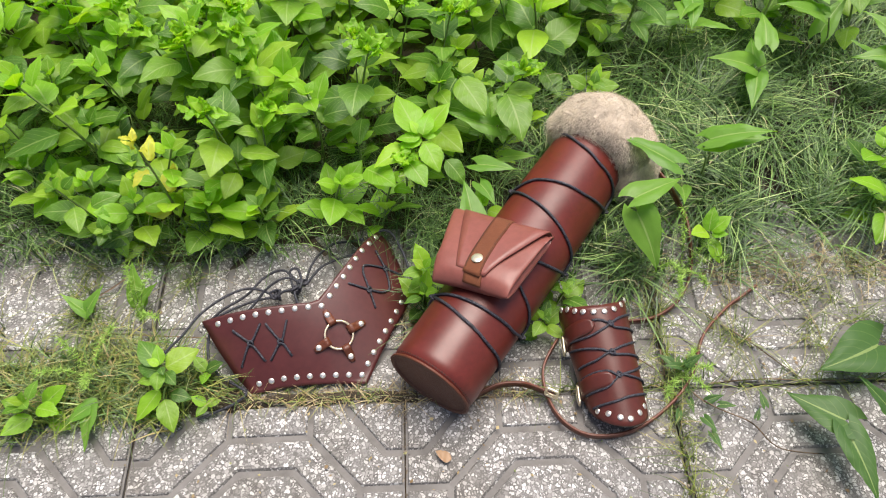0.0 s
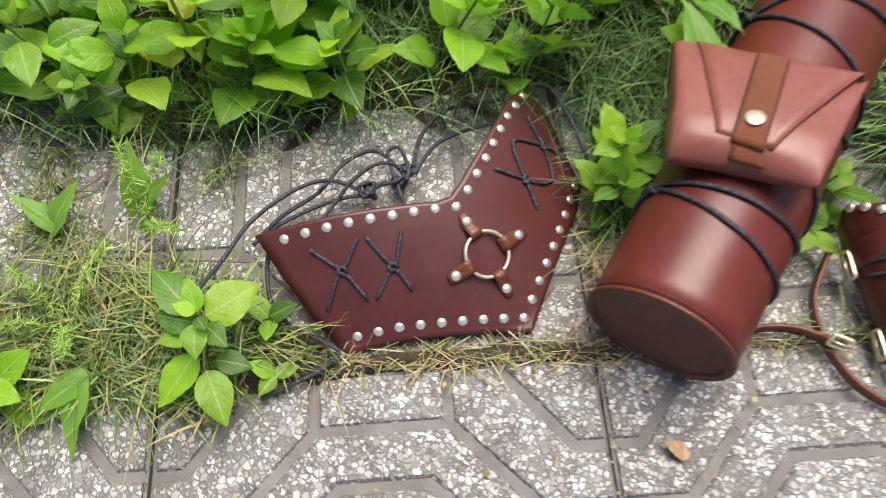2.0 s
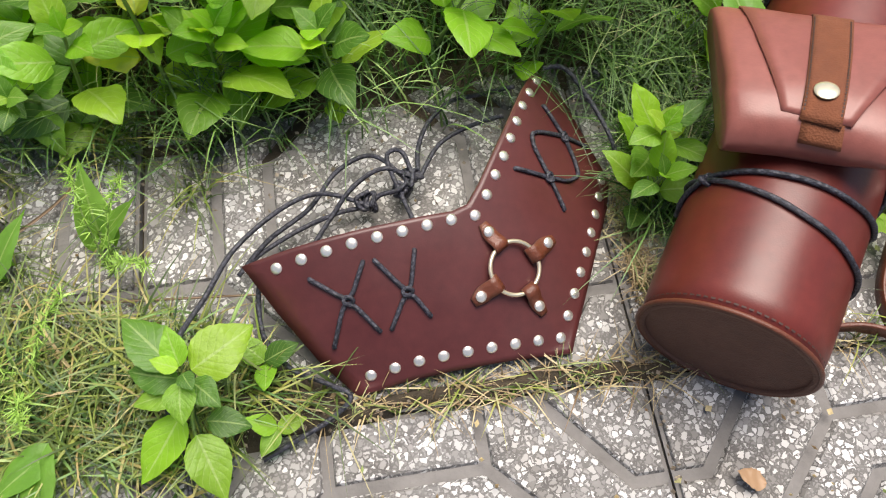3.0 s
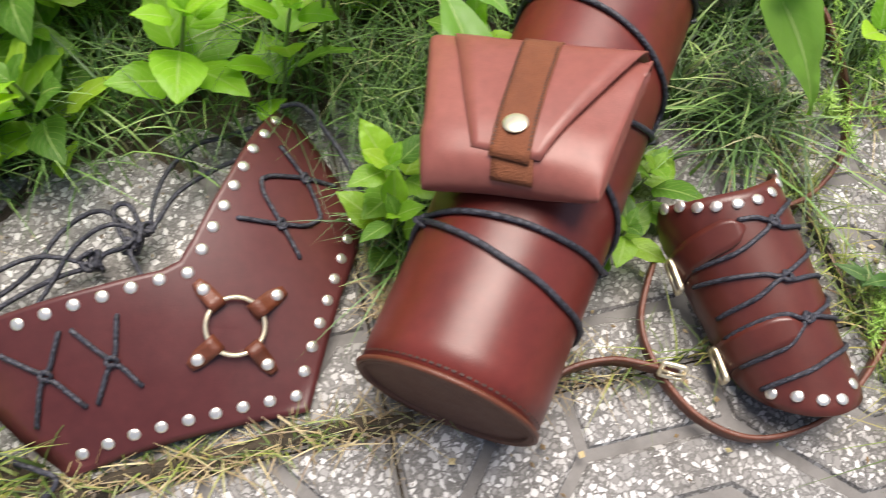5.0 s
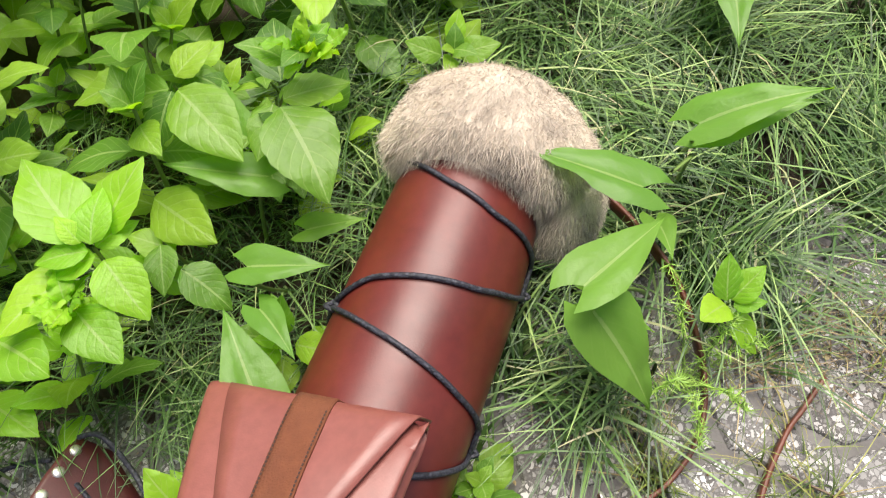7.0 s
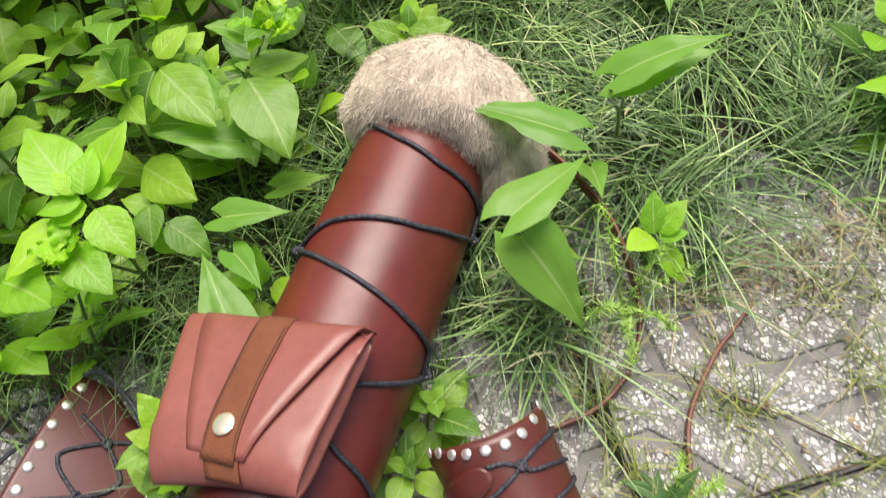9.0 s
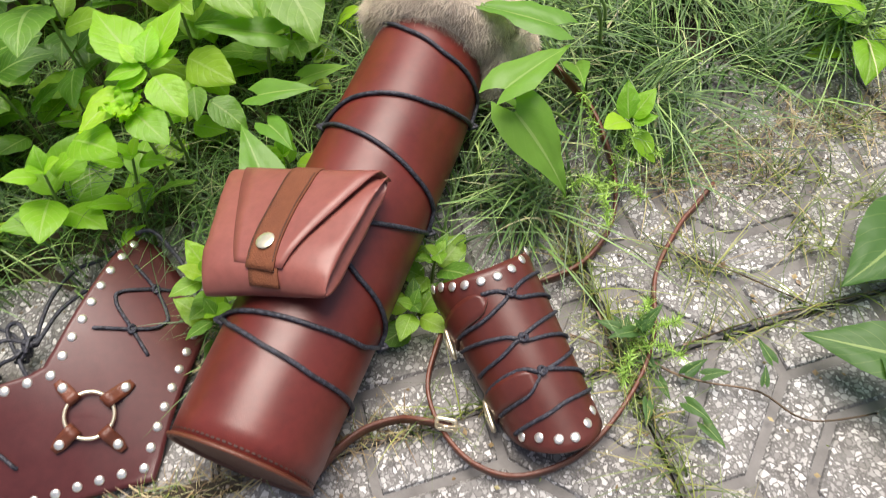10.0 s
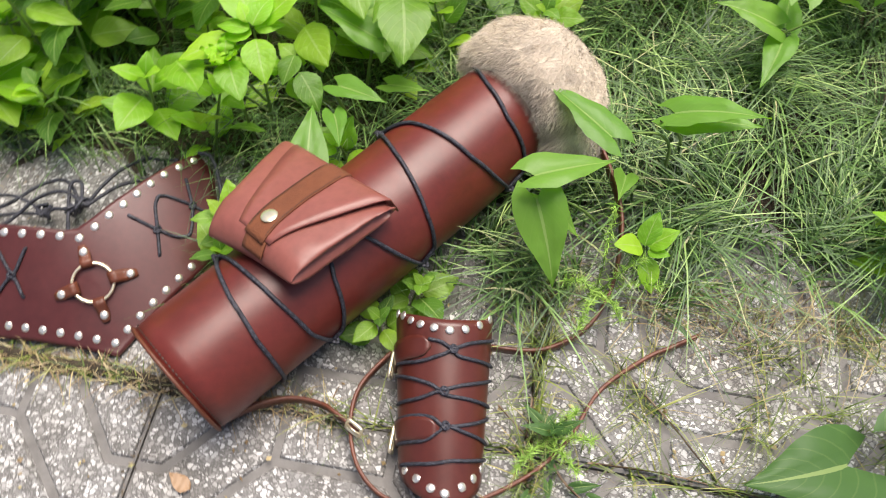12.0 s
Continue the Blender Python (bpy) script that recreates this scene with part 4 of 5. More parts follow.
leafy_weed("young bright green weed growing beside the paving joint", (((-0.312, 0.342, -0.005), (-0.308, 0.340, 0.03), (-0.304, 0.342, 0.062)), ((-0.309, 0.340, 0.02), (-0.305, 0.325, 0.035), (-0.303, 0.312, 0.036))),
           (((-0.309, 0.348, 0.052), (-0.336, 0.379, 0.050), 10), ((-0.308, 0.343, 0.050), (-0.335, 0.349, 0.046), -10), ((-0.300, 0.345, 0.055), (-0.266, 0.362, 0.054), 8), ((-0.304, 0.346, 0.060), (-0.311, 0.366, 0.066), 0), ((-0.308, 0.338, 0.045), (-0.333, 0.334, 0.040), 0), ((-0.300, 0.339, 0.055), (-0.284, 0.324, 0.056), 0), ((-0.304, 0.338, 0.060), (-0.306, 0.316, 0.058), 0),
            ((-0.311, 0.328, 0.034), (-0.331, 0.296, 0.022), 12), ((-0.302, 0.315, 0.038), (-0.289, 0.283, 0.024), -10), ((-0.297, 0.322, 0.036), (-0.274, 0.318, 0.032), 0), ((-0.302, 0.341, 0.064), (-0.297, 0.330, 0.068), 0), ((-0.304, 0.344, 0.064), (-0.318, 0.348, 0.066), 0)), OVATE[:3] + SPRING[:1])
leafy_weed("small bright green weed beside the leather guard", (((-0.266, 0.352, -0.004), (-0.268, 0.356, 0.018)), ((-0.262, 0.318, -0.004), (-0.264, 0.317, 0.014))),
           (((-0.268, 0.356, 0.018), (-0.246, 0.361, 0.026), 0), ((-0.268, 0.356, 0.018), (-0.284, 0.370, 0.024), 0), ((-0.268, 0.355, 0.016), (-0.266, 0.336, 0.022), 0), ((-0.264, 0.317, 0.014), (-0.247, 0.321, 0.014), 0), ((-0.264, 0.317, 0.014), (-0.273, 0.303, 0.012), 0), ((-0.264, 0.318, 0.014), (-0.282, 0.322, 0.020), 0)), OVATE[:2] + SPRING[:1])
place(herb("weed_plant", "small bright weed between the leather guard and quiver", 0.070, 4, 0.034, OVATE[:2] + SPRING[:1], 72, 0.3), -0.005, 0.462, 0.0, 60)
place(herb("weed_plant", "small bright weed between the leather guard and quiver", 0.050, 3, 0.034, OVATE[:2] + SPRING[:1], 73, 0.3), -0.022, 0.432, 0.0, 130)
place(herb("weed_plant", "small green weed under the quiver's side", 0.035, 4, 0.030, OVATE[:3], 74, 0.4), 0.138, 0.432, 0.0, 10)
place(herb("weed_plant", "small green weed under the quiver's side", 0.030, 3, 0.030, OVATE[:2], 75, 0.4), 0.118, 0.402, 0.0, 80)
leafy_weed("little five-leaved weed in the grass", (((0.330, 0.500, -0.005), (0.326, 0.495, 0.03), (0.322, 0.490, 0.058)),), (((0.322, 0.492, 0.058), (0.326, 0.517, 0.074), 0), ((0.320, 0.490, 0.058), (0.294, 0.481, 0.070), 0), ((0.324, 0.486, 0.050), (0.336, 0.466, 0.030), 0), ((0.325, 0.492, 0.058), (0.347, 0.500, 0.074), 0), ((0.325, 0.488, 0.056), (0.343, 0.484, 0.062), 0)), SPRING[:2])
place(herb("weed_plant", "bright green weed in tall grass", 0.10, 4, 0.044, SPRING + OVATE[:1], 77, 0.2), 0.550, 0.59, 0.0, 35)
place(herb("weed_plant", "bright green weed in tall grass", 0.09, 4, 0.042, SPRING, 78, 0.2), 0.548, 0.522, 0.0, 95)
place(herb("weed_plant", "young bright green weed beside the pavement", 0.05, 4, 0.032, OVATE[:3] + SPRING[:1], 79, 0.1), -0.445, 0.315, 0.0, 10)
YELLOW_AT = (-0.318, 0.553)
place(herb("weed_plant", "yellowing herb among green leaves", 0.185, 5, 0.036, GOLD + SPRING[:1], 80, 0.1, GOLD), *YELLOW_AT, 0.0, 10)
place(herb("weed_plant", "small dark weed in a paving joint", 0.030, 2, 0.024, DARK, 81, 0.2), 0.268, 0.336, 0.0, 10)


def broad_plant(label, stems, leaves, kinds):
    """A creeping plant with long arrow-shaped leaves: each leaf from its foot to its tip."""
    top = thing("broadleaf_plant", label, "plant")
    for s in stems:
        part("stem", stem_data(s, 0.0022, 0.0014), top)
    for i, (foot, tip, roll) in enumerate(leaves):
        a, b = Vector(foot), Vector(tip)
        d = b - a
        yaw, rise = math.degrees(math.atan2(d.y, d.x)), math.degrees(math.asin(d.z / d.length)) + 5
        part("leaf", kinds[i % len(kinds)], top, at=leaf_pose(a, yaw, rise, d.length, roll))
    return top


broad_plant("light green creeping plant with arrow-shaped leaves over the quiver", (((0.345, 0.60, -0.01), (0.338, 0.59, 0.06), (0.318, 0.566, 0.11), (0.292, 0.548, 0.128)), ((0.30, 0.53, 0.0), (0.27, 0.515, 0.06), (0.226, 0.510, 0.088)), ((0.36, 0.63, 0.0), (0.345, 0.60, 0.07), (0.314, 0.567, 0.125))),
            (((0.278, 0.550, 0.117), (0.216, 0.588, 0.119), 8), ((0.222, 0.498, 0.122), (0.285, 0.524, 0.116), -8), ((0.227, 0.490, 0.104), (0.251, 0.440, 0.052), 6), ((0.326, 0.580, 0.122), (0.392, 0.568, 0.149), 0), ((0.332, 0.584, 0.112), (0.391, 0.566, 0.134), 10), ((0.302, 0.556, 0.062), (0.296, 0.521, 0.077), 0), ((0.232, 0.502, 0.090), (0.268, 0.486, 0.066), 0)), ARROW)
broad_plant("deep green plant with broad arrow-shaped leaves beside the pavement", (((0.52, 0.27, -0.01), (0.505, 0.285, 0.03), (0.492, 0.295, 0.06)), ((0.53, 0.33, -0.01), (0.515, 0.35, 0.03), (0.50, 0.36, 0.06))),
            (((0.483, 0.346, 0.036), (0.406, 0.308, 0.044), 0), ((0.418, 0.262, 0.037), (0.367, 0.293, 0.028), 0), ((0.416, 0.250, 0.038), (0.432, 0.178, 0.022), 0), ((0.462, 0.262, 0.050), (0.424, 0.291, 0.076), 0), ((0.51, 0.37, 0.06), (0.57, 0.42, 0.06), 0)), WIDE + WIDE + DARK + DARK[:1])
leafy_weed("bright yellow-green herb with a wide whorl beside the quiver", (((-0.030, 0.590, -0.01), (-0.022, 0.582, 0.08), (-0.015, 0.574, 0.152)), ((-0.026, 0.585, 0.05), (-0.034, 0.568, 0.10), (-0.033, 0.552, 0.136)), ((-0.03, 0.59, 0.03), (-0.06, 0.575, 0.08), (-0.081, 0.556, 0.120))),
           (((-0.018, 0.575, 0.158), (-0.048, 0.624, 0.160), 8), ((-0.010, 0.580, 0.152), (0.022, 0.606, 0.168), -8), ((-0.016, 0.569, 0.156), (-0.043, 0.572, 0.154), 0), ((-0.013, 0.572, 0.154), (0.007, 0.584, 0.156), 10), ((-0.014, 0.567, 0.153), (-0.041, 0.567, 0.141), 0), ((-0.011, 0.566, 0.150), (0.003, 0.533, 0.136), 0), ((-0.030, 0.569, 0.140), (-0.070, 0.545, 0.140), 0),
            ((-0.013, 0.570, 0.160), (-0.007, 0.598, 0.168), 0), ((-0.081, 0.555, 0.122), (-0.041, 0.521, 0.128), 0), ((-0.030, 0.548, 0.140), (-0.012, 0.514, 0.134), 0), ((-0.018, 0.572, 0.160), (-0.026, 0.586, 0.168), 0)), SPRING)
leafy_weed("curled bright green shoot beside the quiver", (((-0.040, 0.570, -0.01), (-0.036, 0.558, 0.07), (-0.033, 0.550, 0.134)),), [((-0.033 + 0.003 * math.cos(2.4 * k), 0.549 + 0.003 * math.sin(2.4 * k), 0.136 + 0.001 * k), (-0.033 + 0.019 * math.cos(2.4 * k), 0.549 + 0.019 * math.sin(2.4 * k), 0.140 + 0.002 * k), 15 * (-1) ** k) for k in range(8)], CURLED)
leafy_weed("green herb with toothed oval leaves beside the quiver", (((0.010, 0.615, -0.01), (0.006, 0.61, 0.06), (0.004, 0.603, 0.098)), ((0.008, 0.612, 0.03), (0.012, 0.595, 0.08), (0.014, 0.580, 0.101))),
           (((0.002, 0.603, 0.097), (0.000, 0.571, 0.090), 0), ((0.013, 0.581, 0.101), (0.036, 0.559, 0.082), 0), ((0.001, 0.638, 0.096), (0.036, 0.594, 0.094), 20), ((0.006, 0.608, 0.080), (-0.022, 0.622, 0.085), 0)), OVATE[:2])
leafy_weed("tall green herb with long toothed leaves beside the fur", (((0.030, 0.715, -0.01), (0.030, 0.70, 0.08), (0.032, 0.68, 0.142)), ((0.085, 0.70, -0.01), (0.084, 0.68, 0.08), (0.088, 0.652, 0.142))),
           (((0.034, 0.676, 0.142), (0.061, 0.622, 0.126), 5), ((0.090, 0.646, 0.142), (0.109, 0.586, 0.125), -5), ((0.030, 0.678, 0.140), (0.012, 0.652, 0.126), 0), ((0.086, 0.651, 0.140), (0.070, 0.622, 0.126), 0), ((0.028, 0.682, 0.138), (-0.012, 0.688, 0.126), 0), ((0.034, 0.684, 0.145), (0.060, 0.700, 0.150), 0), ((0.092, 0.655, 0.138), (0.132, 0.660, 0.130), 0)), OVATE[:3])
place(herb("herb_plant", "bright yellow-green herb whorl above the guard", 0.105, 4, 0.046, SPRING, 91, 0.1, SPRING, "bank of herbs"), -0.140, 0.572, 0.0, 70, 14)
broad_plant("green plant with arrow-shaped leaves beside the quiver", (((0.05, 0.63, 0), (0.058, 0.640, 0.06), (0.068, 0.628, 0.108)), ((0.07, 0.60, 0), (0.05, 0.58, 0.06), (0.046, 0.570, 0.100)), ((0.045, 0.50, 0), (0.044, 0.495, 0.05), (0.042, 0.490, 0.090))),
            (((0.072, 0.622, 0.112), (0.014, 0.637, 0.118), -6), ((0.050, 0.570, 0.104), (0.094, 0.548, 0.114), 0), ((0.042, 0.490, 0.088), (0.029, 0.548, 0.104), 10), ((0.052, 0.545, 0.098), (0.070, 0.508, 0.104), 0), ((0.085, 0.60, 0.08), (0.122, 0.588, 0.09), 0), ((0.06, 0.66, 0.10), (0.055, 0.70, 0.12), 0)), ARROW)
for k, (x, y, tall) in enumerate(((-0.415, 0.560, 0.12), (-0.375, 0.545, 0.09), (-0.355, 0.585, 0.15), (-0.285, 0.545, 0.07), (-0.245, 0.560, 0.10), (-0.465, 0.580, 0.10), (-0.205, 0.548, 0.08))):
    place(herb("herb_plant", "leafy green herb at the front of the bank", tall, 5, 0.042, OVATE, 190 + k, 0.25, SPRING[:2] + OVATE[:2], "bank of herbs"), x, y, 0.0, 47 * k, 14)
r_b = random.Random(8)
for x, y in ((0.44, 0.74), (0.54, 0.80), (0.36, 0.84), (0.62, 0.72)):
    spread = [((x, y, 0.0), (x + r_b.uniform(-0.02, 0.02), y, 0.06), (x + r_b.uniform(-0.03, 0.03), y + r_b.uniform(-0.02, 0.02), 0.12))]
    lv = []
    for k in range(4):
        a = r_b.uniform(0, 6.28)
        foot = (x + 0.012 * math.cos(a), y + 0.012 * math.sin(a), r_b.uniform(0.07, 0.13))
        lv.append((foot, (foot[0] + 0.060 * math.cos(a), foot[1] + 0.060 * math.sin(a), foot[2] + r_b.uniform(-0.02, 0.03)), r_b.uniform(-15, 15)))
    broad_plant("green plant with arrow-shaped leaves in the grass", spread, lv, ARROW)


def blades(name, label, spots, tall, width, mat, seed, curl=0.7, flat=0.5, combed=False):
    """Many thin arching blades rooted at the spots, joined as one."""
    r = np.random.RandomState(seed)
    n, seg = len(spots), 5
    root = np.asarray(spots, dtype=float)
    comb = np.array([noise.noise((x * 9, y * 9, seed)) for x, y, z in spots])
    yaw = -1.7 + 4.5 * comb + r.normal(0, 0.9, n) if combed else r.uniform(0, 6.2832, n)
    h = tall * r.uniform(0.45, 1.25, n)
    out = r.uniform(0.1, flat, n) * h
    bend = r.uniform(0.45, 0.45 + 0.65 * curl, n)
    w = width * r.uniform(0.45, 1.4, n)
    d = np.stack([np.cos(yaw), np.sin(yaw), np.zeros(n)], 1)
    s = np.stack([-np.sin(yaw), np.cos(yaw), np.zeros(n)], 1)
    twist = r.normal(0, 0.32, (n, 1)) * s
    rows = []
    for i in range(seg + 1):
        t = i / seg
        p = root + d * (out * (0.4 * t + bend * 1.9 * t ** 2.2))[:, None] + twist * (h * t * t)[:, None]
        p[:, 2] += h * (1.2 * t - bend * 0.85 * t ** 2.3)
        half = s * (w * (1 - t) ** 0.6 * 0.5)[:, None]
        rows += [p - half, p + half] if i < seg else [p]
    per = 2 * seg + 1
    verts = np.stack(rows, 1).reshape(-1, 3)
    base = np.arange(n) * per
    faces = []
    for i in range(seg - 1):
        faces += np.stack([base + 2 * i, base + 2 * i + 1, base + 2 * i + 3, base + 2 * i + 2], 1).tolist()
    faces += np.stack([base + 2 * seg - 2, base + 2 * seg - 1, base + 2 * seg], 1).tolist()
    return tagged(new(name, mesh(name, verts, faces, mat)), label, "grass", kind="stuff")


def scatter(n, seed, inside, box):
    """n random ground spots inside a stretch of the plan."""
    r, out = random.Random(seed), []
    while len(out) < n:
        x, y = r.uniform(box[0], box[1]), r.uniform(box[2], box[3])
        if r.random() < inside(x, y):
            out.append((x, y, -0.005 if y < 0.52 else 0.004))
    return out


def clear(x, y):
    """Spots not under the quiver, the guard or the bracer."""
    if -0.26 < x < -0.03 and 0.335 < y < 0.53 and y < 0.43 + max(0, x + 0.15) * 1.4 and y > 0.34 + max(0, x + 0.085) * 2.4:
        return False
    if abs(x - 0.300) < 0.020 and 0.42 < y < 0.55:
        return False
    if 0.12 < x < 0.235 and y < 0.43:
        return False
    p = Vector((x, y, QA.z))
    s = (p - QA).dot(QD)
    return abs((p - QA).dot(QU)) > 0.045 or s < -0.02 or s > 0.43


def lawn(x, y):
    front = 0.480 + 0.012 * (x > 0.36) + 0.025 * noise.noise((x * 12, 3, 1)) - 0.05 * max(0, 0.25 - abs(x - 0.22)) * 4
    clump = min(max(0.52 + 1.4 * noise.noise((x * 24, y * 24, 8)), 0.03), 1)
    return clear(x, y) * min(max((y - front) / 0.05, 0), 1) * clump


def under_bush(x, y):
    front = 0.528 + 0.02 * noise.noise((x * 14, 5, 1))
    return clear(x, y) * min(max((y - front) / 0.04, 0), 1)


def left_strip(x, y):
    mid, half = 0.347 + 0.02 * noise.noise((x * 9, 1, 4)), 0.055 if x < -0.29 else 0.020
    return max(0, 1 - abs(y - mid) / half) * (x < -0.23) * clear(x + 0.01, y)


blades("grass", "long fine green grass arching over the pavement edge", scatter(21000, 1, lawn, (0.12, 0.90, 0.43, 1.1)), 0.070, 0.0022, GRASS, 1, 1.1, 1.0, True)
blades("grass", "fine green grass below the leafy herbs", scatter(9000, 2, under_bush, (-0.9, 0.16, 0.48, 0.80)), 0.062, 0.0017, GRASS, 2, 0.8, 0.9, True)
blades("grass", "yellow-green wiry grass tuft on the pavement", scatter(3300, 3, left_strip, (-0.62, -0.22, 0.28, 0.42)), 0.040, 0.0020, WIRY, 3, 0.9, 1.0)
blades("dry_grass", "dry straw-coloured grass along the paving joint", scatter(520, 4, lambda x, y: max(0, 1 - abs(y - 0.326) / 0.012), (-0.24, 0.10, 0.31, 0.338)), 0.017, 0.0012, STRAW, 4, 0.9, 1.4)
blades("dry_grass", "dry straw-coloured grass in a paving joint", scatter(420, 5, lambda x, y: clear(x, y) * max(0, 1 - abs(x + 0.030) / 0.010), (-0.045, 0.0, 0.33, 0.46)), 0.016, 0.0012, STRAW, 5, 0.9, 1.3)
blades("grass", "grass tufts at the foot of the quiver", scatter(1300, 6, lambda x, y: clear(x, y) * 0.8, (-0.020, 0.04, 0.41, 0.56)), 0.045, 0.0015, GRASS, 6, 0.8, 0.9)
blades("grass", "sparse grass tufts in the paving joints", scatter(700, 7, lambda x, y: max(0, 1 - abs(x - 0.255) / 0.012) + 0.6 * max(0, 1 - abs(y - 0.322) / 0.010), (0.09, 0.52, 0.12, 0.48)), 0.035, 0.0012, WIRY, 7, 0.9, 1.2)

blades("grass", "green grass mixed into the tuft on the pavement", scatter(700, 8, left_strip, (-0.62, -0.28, 0.28, 0.42)), 0.040, 0.0024, GRASS, 8, 0.8, 0.9)


def patches(x, y):
    return clear(x, y) * max(0, noise.noise((x * 22, y * 22, 5)) - 0.05) * 2


blades("grass", "scattered thin grass on the dirty tiles", scatter(700, 9, patches, (-0.62, -0.30, 0.39, 0.54)), 0.034, 0.0013, WIRY, 9, 0.9, 1.2)
blades("grass", "scattered thin grass on the dirty tiles", scatter(650, 10, patches, (0.24, 0.60, 0.36, 0.49)), 0.034, 0.0011, WIRY, 10, 0.9, 1.3)
blades("grass", "fringe of long grass hanging over the tiles", scatter(420, 11, lambda x, y: clear(x, y) * max(0, 1 - abs(y - 0.525) / 0.03), (-0.75, -0.12, 0.51, 0.56)), 0.055, 0.0016, GRASS, 11, 0.9, 0.9)
blades("grass", "short grass at the leather's edge", scatter(150, 12, lambda x, y: max(0, 1 - abs(y - 0.326) / 0.010) * (0.3 + max(0, noise.noise((x * 30, 1, 2)))), (-0.235, -0.06, 0.315, 0.335)), 0.018, 0.0013, WIRY, 12, 0.8, 1.0)


def mound():
    """Soil washed over the tiles, on which the wiry grass grows."""
    xs, ys = np.linspace(-0.75, -0.03, 90), np.linspace(0.285, 0.415, 30)
    verts = []
    for y in ys:
        for x in xs:
            wide = 0.040 if x < -0.29 else max(0.007, 0.040 - (x + 0.29) * 0.42)
            mid = 0.347 if x < -0.29 else 0.347 - min(1, (x + 0.29) / 0.08) * 0.021
            f = max(0, 1 - abs(y - mid - 0.012 * noise.noise((x * 15, 2, 2))) / wide)
            verts.append((x, y, -0.010 + min(f * 3, 1) * 0.0115 + 0.004 * f * (x < -0.27) + 0.003 * noise.noise((x * 60, y * 60, 1))))
    w = len(xs)
    faces = [(j * w + i, j * w + i + 1, (j + 1) * w + i + 1, (j + 1) * w + i) for j in range(len(ys) - 1) for i in range(w - 1)]
    return mesh("soil_strip", verts, faces, SOIL)


tagged(new("soil_strip", mound()), "dark soil washed along the paving joint", "soil", kind="structure")
blades("dry_grass", "dry roots and straw at the edge of the grass", scatter(700, 13, lambda x, y: clear(x, y) * max(0, 1 - abs(y - 0.470 - 0.02 * noise.noise((x * 12, 3, 1))) / 0.030), (0.20, 0.66, 0.43, 0.51)), 0.026, 0.0012, STRAW, 13, 0.9, 1.4)

# ---- small things ----
def litter(name, label, spots, mat, size, seed):
    """Little flat crumbs lying on the tiles, joined as one."""
    r, verts, faces = random.Random(seed), [], []
    for x, y in spots:
        k, c = len(verts), Vector((x, y, 0.002 + r.uniform(0, 0.002)))
        a, w, h = r.uniform(0, 6.28), size * r.uniform(0.5, 1.4), size * r.uniform(0.2, 0.7)
        d, e = Vector((math.cos(a), math.sin(a), r.uniform(-0.2, 0.2))) * w, Vector((-math.sin(a), math.cos(a), 0)) * w * r.uniform(0.3, 0.9)
        verts += [c - d, c + e, c + d, c - e, c + Vector((0, 0, h)), c - Vector((0, 0, h * 0.5))]
        faces += [(k, k + 1, k + 4), (k + 1, k + 2, k + 4), (k + 2, k + 3, k + 4), (k + 3, k, k + 4), (k + 1, k, k + 5), (k + 2, k + 1, k + 5), (k + 3, k + 2, k + 5), (k, k + 3, k + 5)]
    return tagged(new(name, mesh(name, verts, faces, mat, smooth=False)), label, "litter", kind="stuff")


def spots_near(n, seed, x0, x1, y0, y1, inside=lambda x, y: 1):
    r, out = random.Random(seed), []
    while len(out) < n:
        x, y = r.uniform(x0, x1), r.uniform(y0, y1)
        if r.random() < inside(x, y):
            out.append((x, y))
    return out


CRUMB = blade_material("soil_crumb", ((0.0, (0.05, 0.038, 0.026)), (0.5, (0.14, 0.11, 0.075)), (1.0, (0.28, 0.235, 0.18))))
litter("soil_crumbs", "dark soil crumbs along the grassy pavement edge", spots_near(1300, 31, -0.6, 0.62, 0.44, 0.56, lambda x, y: min(max((y - 0.44) / 0.09, 0), 1)), CRUMB, 0.0015, 1)
litter("soil_crumbs", "dark soil crumbs on the worn patch of paving", spots_near(420, 32, 0.37, 0.50, 0.41, 0.50, lambda x, y: max(0, 1 - math.hypot((x - 0.435) / 0.06, (y - 0.455) / 0.045))), CRUMB, 0.0013, 2)
litter("soil_crumbs", "dark soil caught in the paving joints", spots_near(700, 33, -0.55, 0.55, 0.15, 0.47, lambda x, y: max(0, 1 - abs(y - 0.320) / 0.008) + max(0, 1 - min(abs(x - 0.255), abs(x + 0.045), abs(x + 0.345)) / 0.007)), CRUMB, 0.0014, 3)
litter("straw_bits", "bits of straw strewn over the tiles", spots_near(260, 34, -0.5, 0.55, 0.18, 0.46), STRAW, 0.0022, 4)

dead = thing("dead_leaf", "curled orange-brown dead leaf on the tiles", "leaf", pose(0.005, 0.248, 0.003, 0, 8, 70))
part("leaf_blade", leaf_mesh("leaf_blade", blade_material("dead_leaf_skin", ((0.0, (0.27, 0.165, 0.09)), (1.0, (0.36, 0.225, 0.125)))), 0.32, 0.0, -0.25, 0.5, 0.15, seed=44), dead, at=Matrix.Scale(0.019, 4))


def twig(points, label, r0=0.0016, r1=0.0008):
    t = thing("twig", label, "twig")
    part("stick", stem_data(points, r0, r1, TWIG), t)
    return t


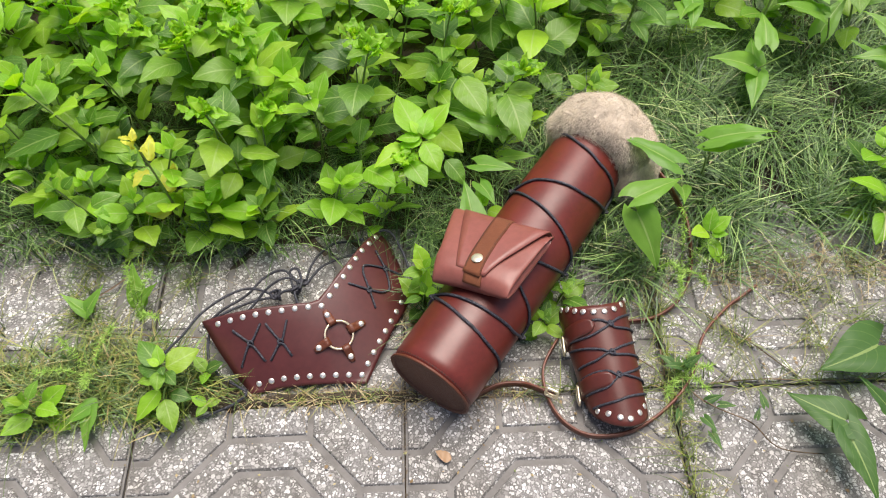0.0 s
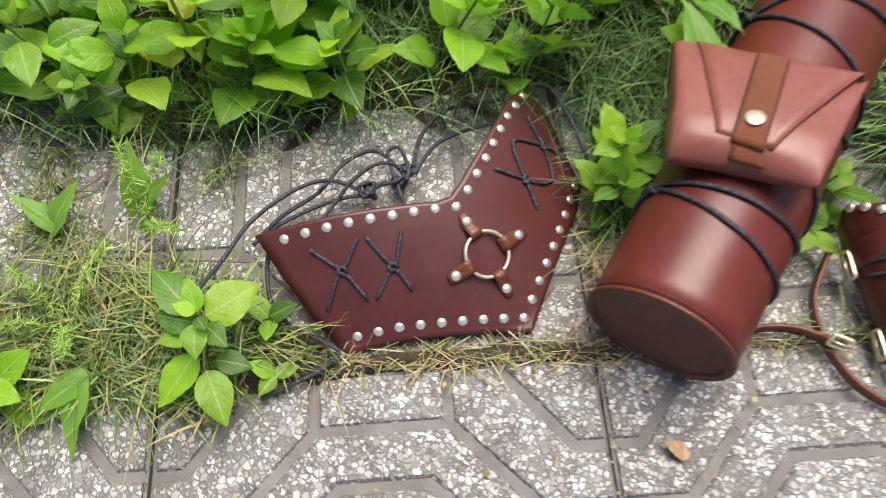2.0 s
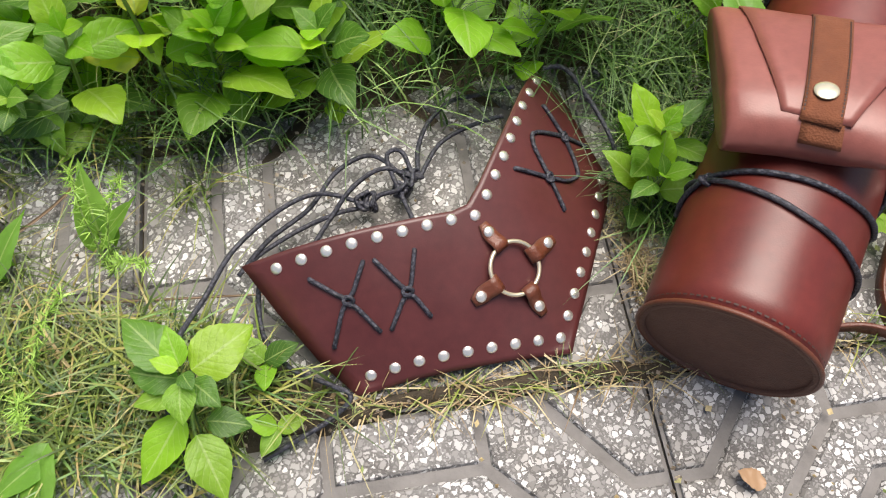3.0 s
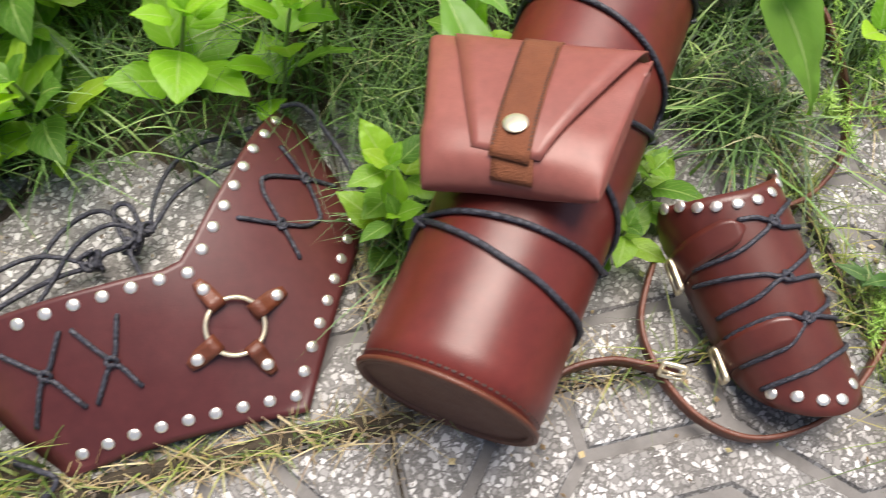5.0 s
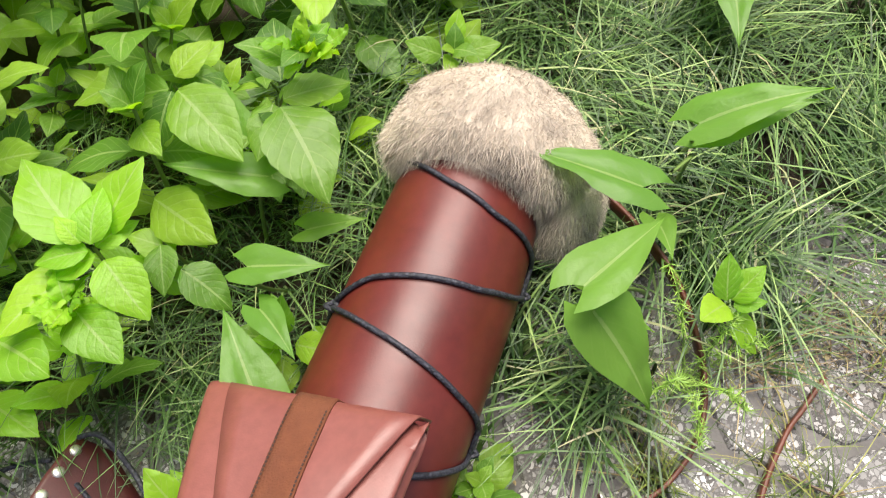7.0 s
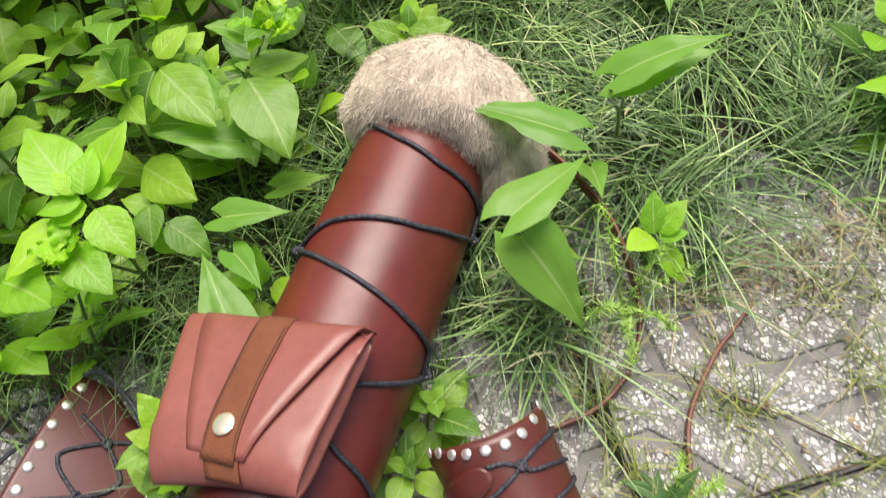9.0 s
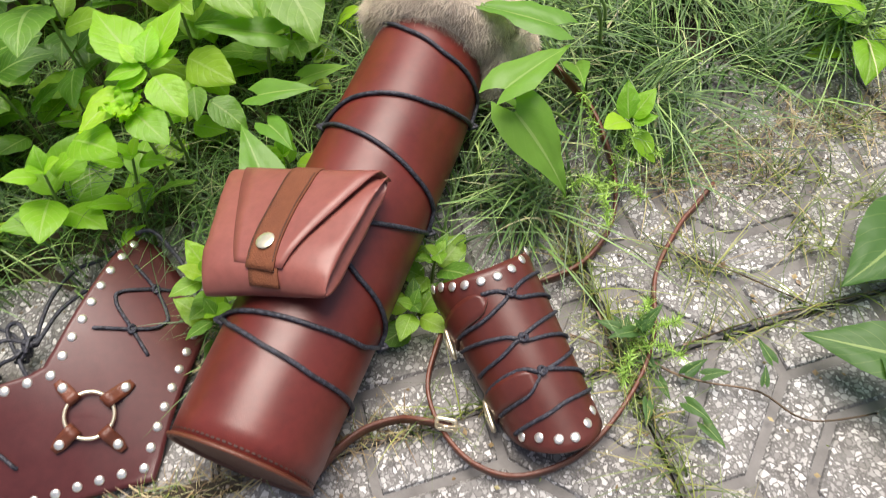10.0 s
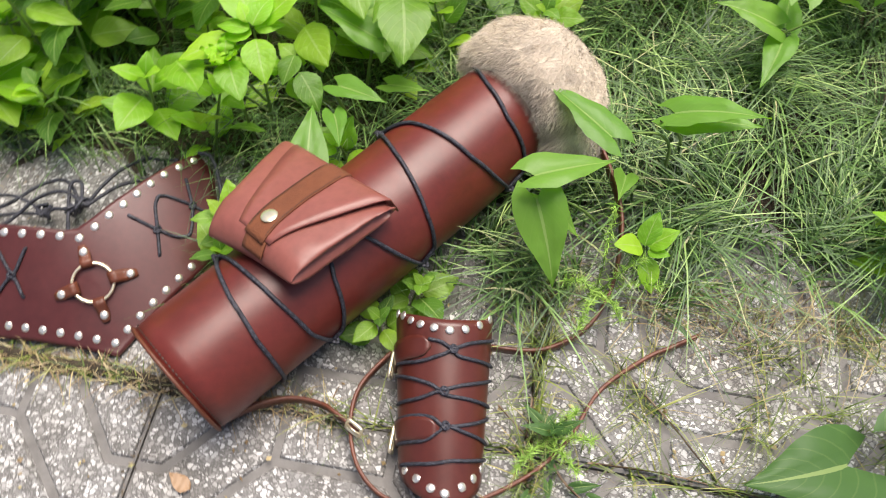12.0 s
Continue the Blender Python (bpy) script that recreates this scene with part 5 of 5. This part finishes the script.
twig(((-0.445, 0.452, 0.006), (-0.418, 0.464, 0.008), (-0.395, 0.480, 0.010), (-0.375, 0.500, 0.012)), "thin dark twig lying on the tiles", 0.002, 0.0012)
twig(((-0.430, 0.418, 0.004), (-0.394, 0.414, 0.006), (-0.33, 0.408, 0.006), (-0.268, 0.403, 0.005)), "thin dark twig lying on the tiles")
twig(((0.244, 0.425, 0.006), (0.249, 0.39, 0.006), (0.251, 0.357, 0.006), (0.249, 0.328, 0.007)), "dark root running along the paving joint", 0.0017, 0.001)
twig(((0.300, 0.322, 0.005), (0.36, 0.324, 0.006), (0.413, 0.3205, 0.005), (0.455, 0.319, 0.006)), "dark root running along the paving joint", 0.0010, 0.0006)
twig(((0.33, 0.395, 0.005), (0.36, 0.366, 0.007), (0.385, 0.34, 0.006), (0.412, 0.314, 0.005)), "thin brown twig lying on the tiles", 0.0012, 0.0006)
twig(((0.225, 0.355, 0.005), (0.245, 0.338, 0.006), (0.268, 0.322, 0.004)), "thin brown twig lying on the tiles", 0.001, 0.0006)


def vine():
    """A creeper trailing over the tiles with small paired leaves."""
    r = random.Random(61)
    top = thing("creeping_vine", "thin brown creeping vine with small green leaves", "plant")
    line = ((0.262, 0.345, 0.006), (0.275, 0.311, 0.010), (0.299, 0.291, 0.010), (0.332, 0.274, 0.008), (0.348, 0.252, 0.006), (0.365, 0.242, 0.006), (0.400, 0.236, 0.008))
    part("stem", stem_data(line, 0.0013, 0.0007, TWIG), top)
    for x, y, yaw, size in ((0.290, 0.300, 20, 0.034), (0.302, 0.294, -10, 0.030), (0.275, 0.312, 160, 0.028), (0.280, 0.278, -60, 0.036), (0.256, 0.288, -120, 0.030), (0.270, 0.300, -80, 0.026), (0.350, 0.290, 100, 0.030), (0.335, 0.275, 60, 0.022), (0.262, 0.340, 60, 0.032), (0.258, 0.345, 140, 0.030), (0.270, 0.338, 10, 0.028), (0.285, 0.262, -70, 0.034)):
        part("leaf", r.choice(DARK), top, at=leaf_pose((x, y, 0.008 + r.uniform(0, 0.012)), yaw, r.uniform(0, 25), size * 0.62, r.uniform(-20, 20)))


vine()


def sprig(label, base, shoots, seed):
    """A feathery weed: thin shoots set with short needles."""
    r = random.Random(seed)
    top = thing("feathery_weed", label, "plant")
    for tip in shoots:
        a, b = Vector(base), Vector(tip)
        mid = a.lerp(b, 0.5) + Vector((0, 0, 0.014))
        line = smooth_line((a, mid, b), 10)
        part("stem", stem_data((a, mid, b), 0.0009, 0.0005), top)
        verts, faces = [], []
        for i, p in enumerate(line[2:]):
            for _ in range(8):
                w = Vector((r.gauss(0, 1), r.gauss(0, 1), r.gauss(0.3, 0.6))).normalized() * r.uniform(0.005, 0.011)
                s = w.cross(Vector((r.gauss(0, 1), r.gauss(0, 1), 1))).normalized() * 0.00035
                k = len(verts)
                verts += [p - s, p + s, p + w * 0.7 + s, p + w]
                faces.append((k, k + 1, k + 2, k + 3))
        part("needles", mesh("needles", verts, faces, NEEDLE), top)
    return top


NEEDLE = blade_material("bright_needles", ((0.0, (0.20, 0.38, 0.05)), (1.0, (0.34, 0.52, 0.10))))
sprig("bright feathery weed leaning over the strap", (0.292, 0.462, 0.012), ((0.294, 0.520, 0.070), (0.325, 0.482, 0.055), (0.262, 0.455, 0.045), (0.278, 0.420, 0.030), (0.310, 0.430, 0.040), (0.345, 0.470, 0.035)), 1)
sprig("bright feathery weed in a paving joint", (0.262, 0.330, 0.004), ((0.30, 0.335, 0.020), (0.285, 0.355, 0.022), (0.290, 0.310, 0.018), (0.245, 0.305, 0.014)), 2)
sprig("bright feathery weed beside the pavement", (-0.40, 0.36, 0.004), ((-0.37, 0.40, 0.05), (-0.43, 0.39, 0.045), (-0.39, 0.33, 0.04), (-0.45, 0.35, 0.04)), 3)
sprig("bright feathery weed beside the pavement", (-0.36, 0.43, 0.004), ((-0.34, 0.47, 0.05), (-0.37, 0.48, 0.05), (-0.33, 0.42, 0.03)), 4)
broad_plant("small upright pale green weed on the pavement", (((-0.36, 0.445, 0), (-0.363, 0.452, 0.02)),), (((-0.363, 0.452, 0.018), (-0.375, 0.485, 0.05), 10), ((-0.362, 0.450, 0.015), (-0.335, 0.462, 0.035), 0)), ARROW)
broad_plant("small upright pale green weed on the pavement", (((-0.425, 0.435, 0), (-0.424, 0.44, 0.015)),), (((-0.424, 0.44, 0.015), (-0.455, 0.452, 0.03), 10), ((-0.423, 0.44, 0.015), (-0.398, 0.462, 0.035), 0)), ARROW)
broad_plant("drooping green weed leaf at the pavement joint", (((-0.385, 0.325, 0), (-0.388, 0.315, 0.022)),), (((-0.388, 0.315, 0.022), (-0.392, 0.272, 0.006), 20), ((-0.388, 0.317, 0.022), (-0.42, 0.30, 0.014), 0)), ARROW)
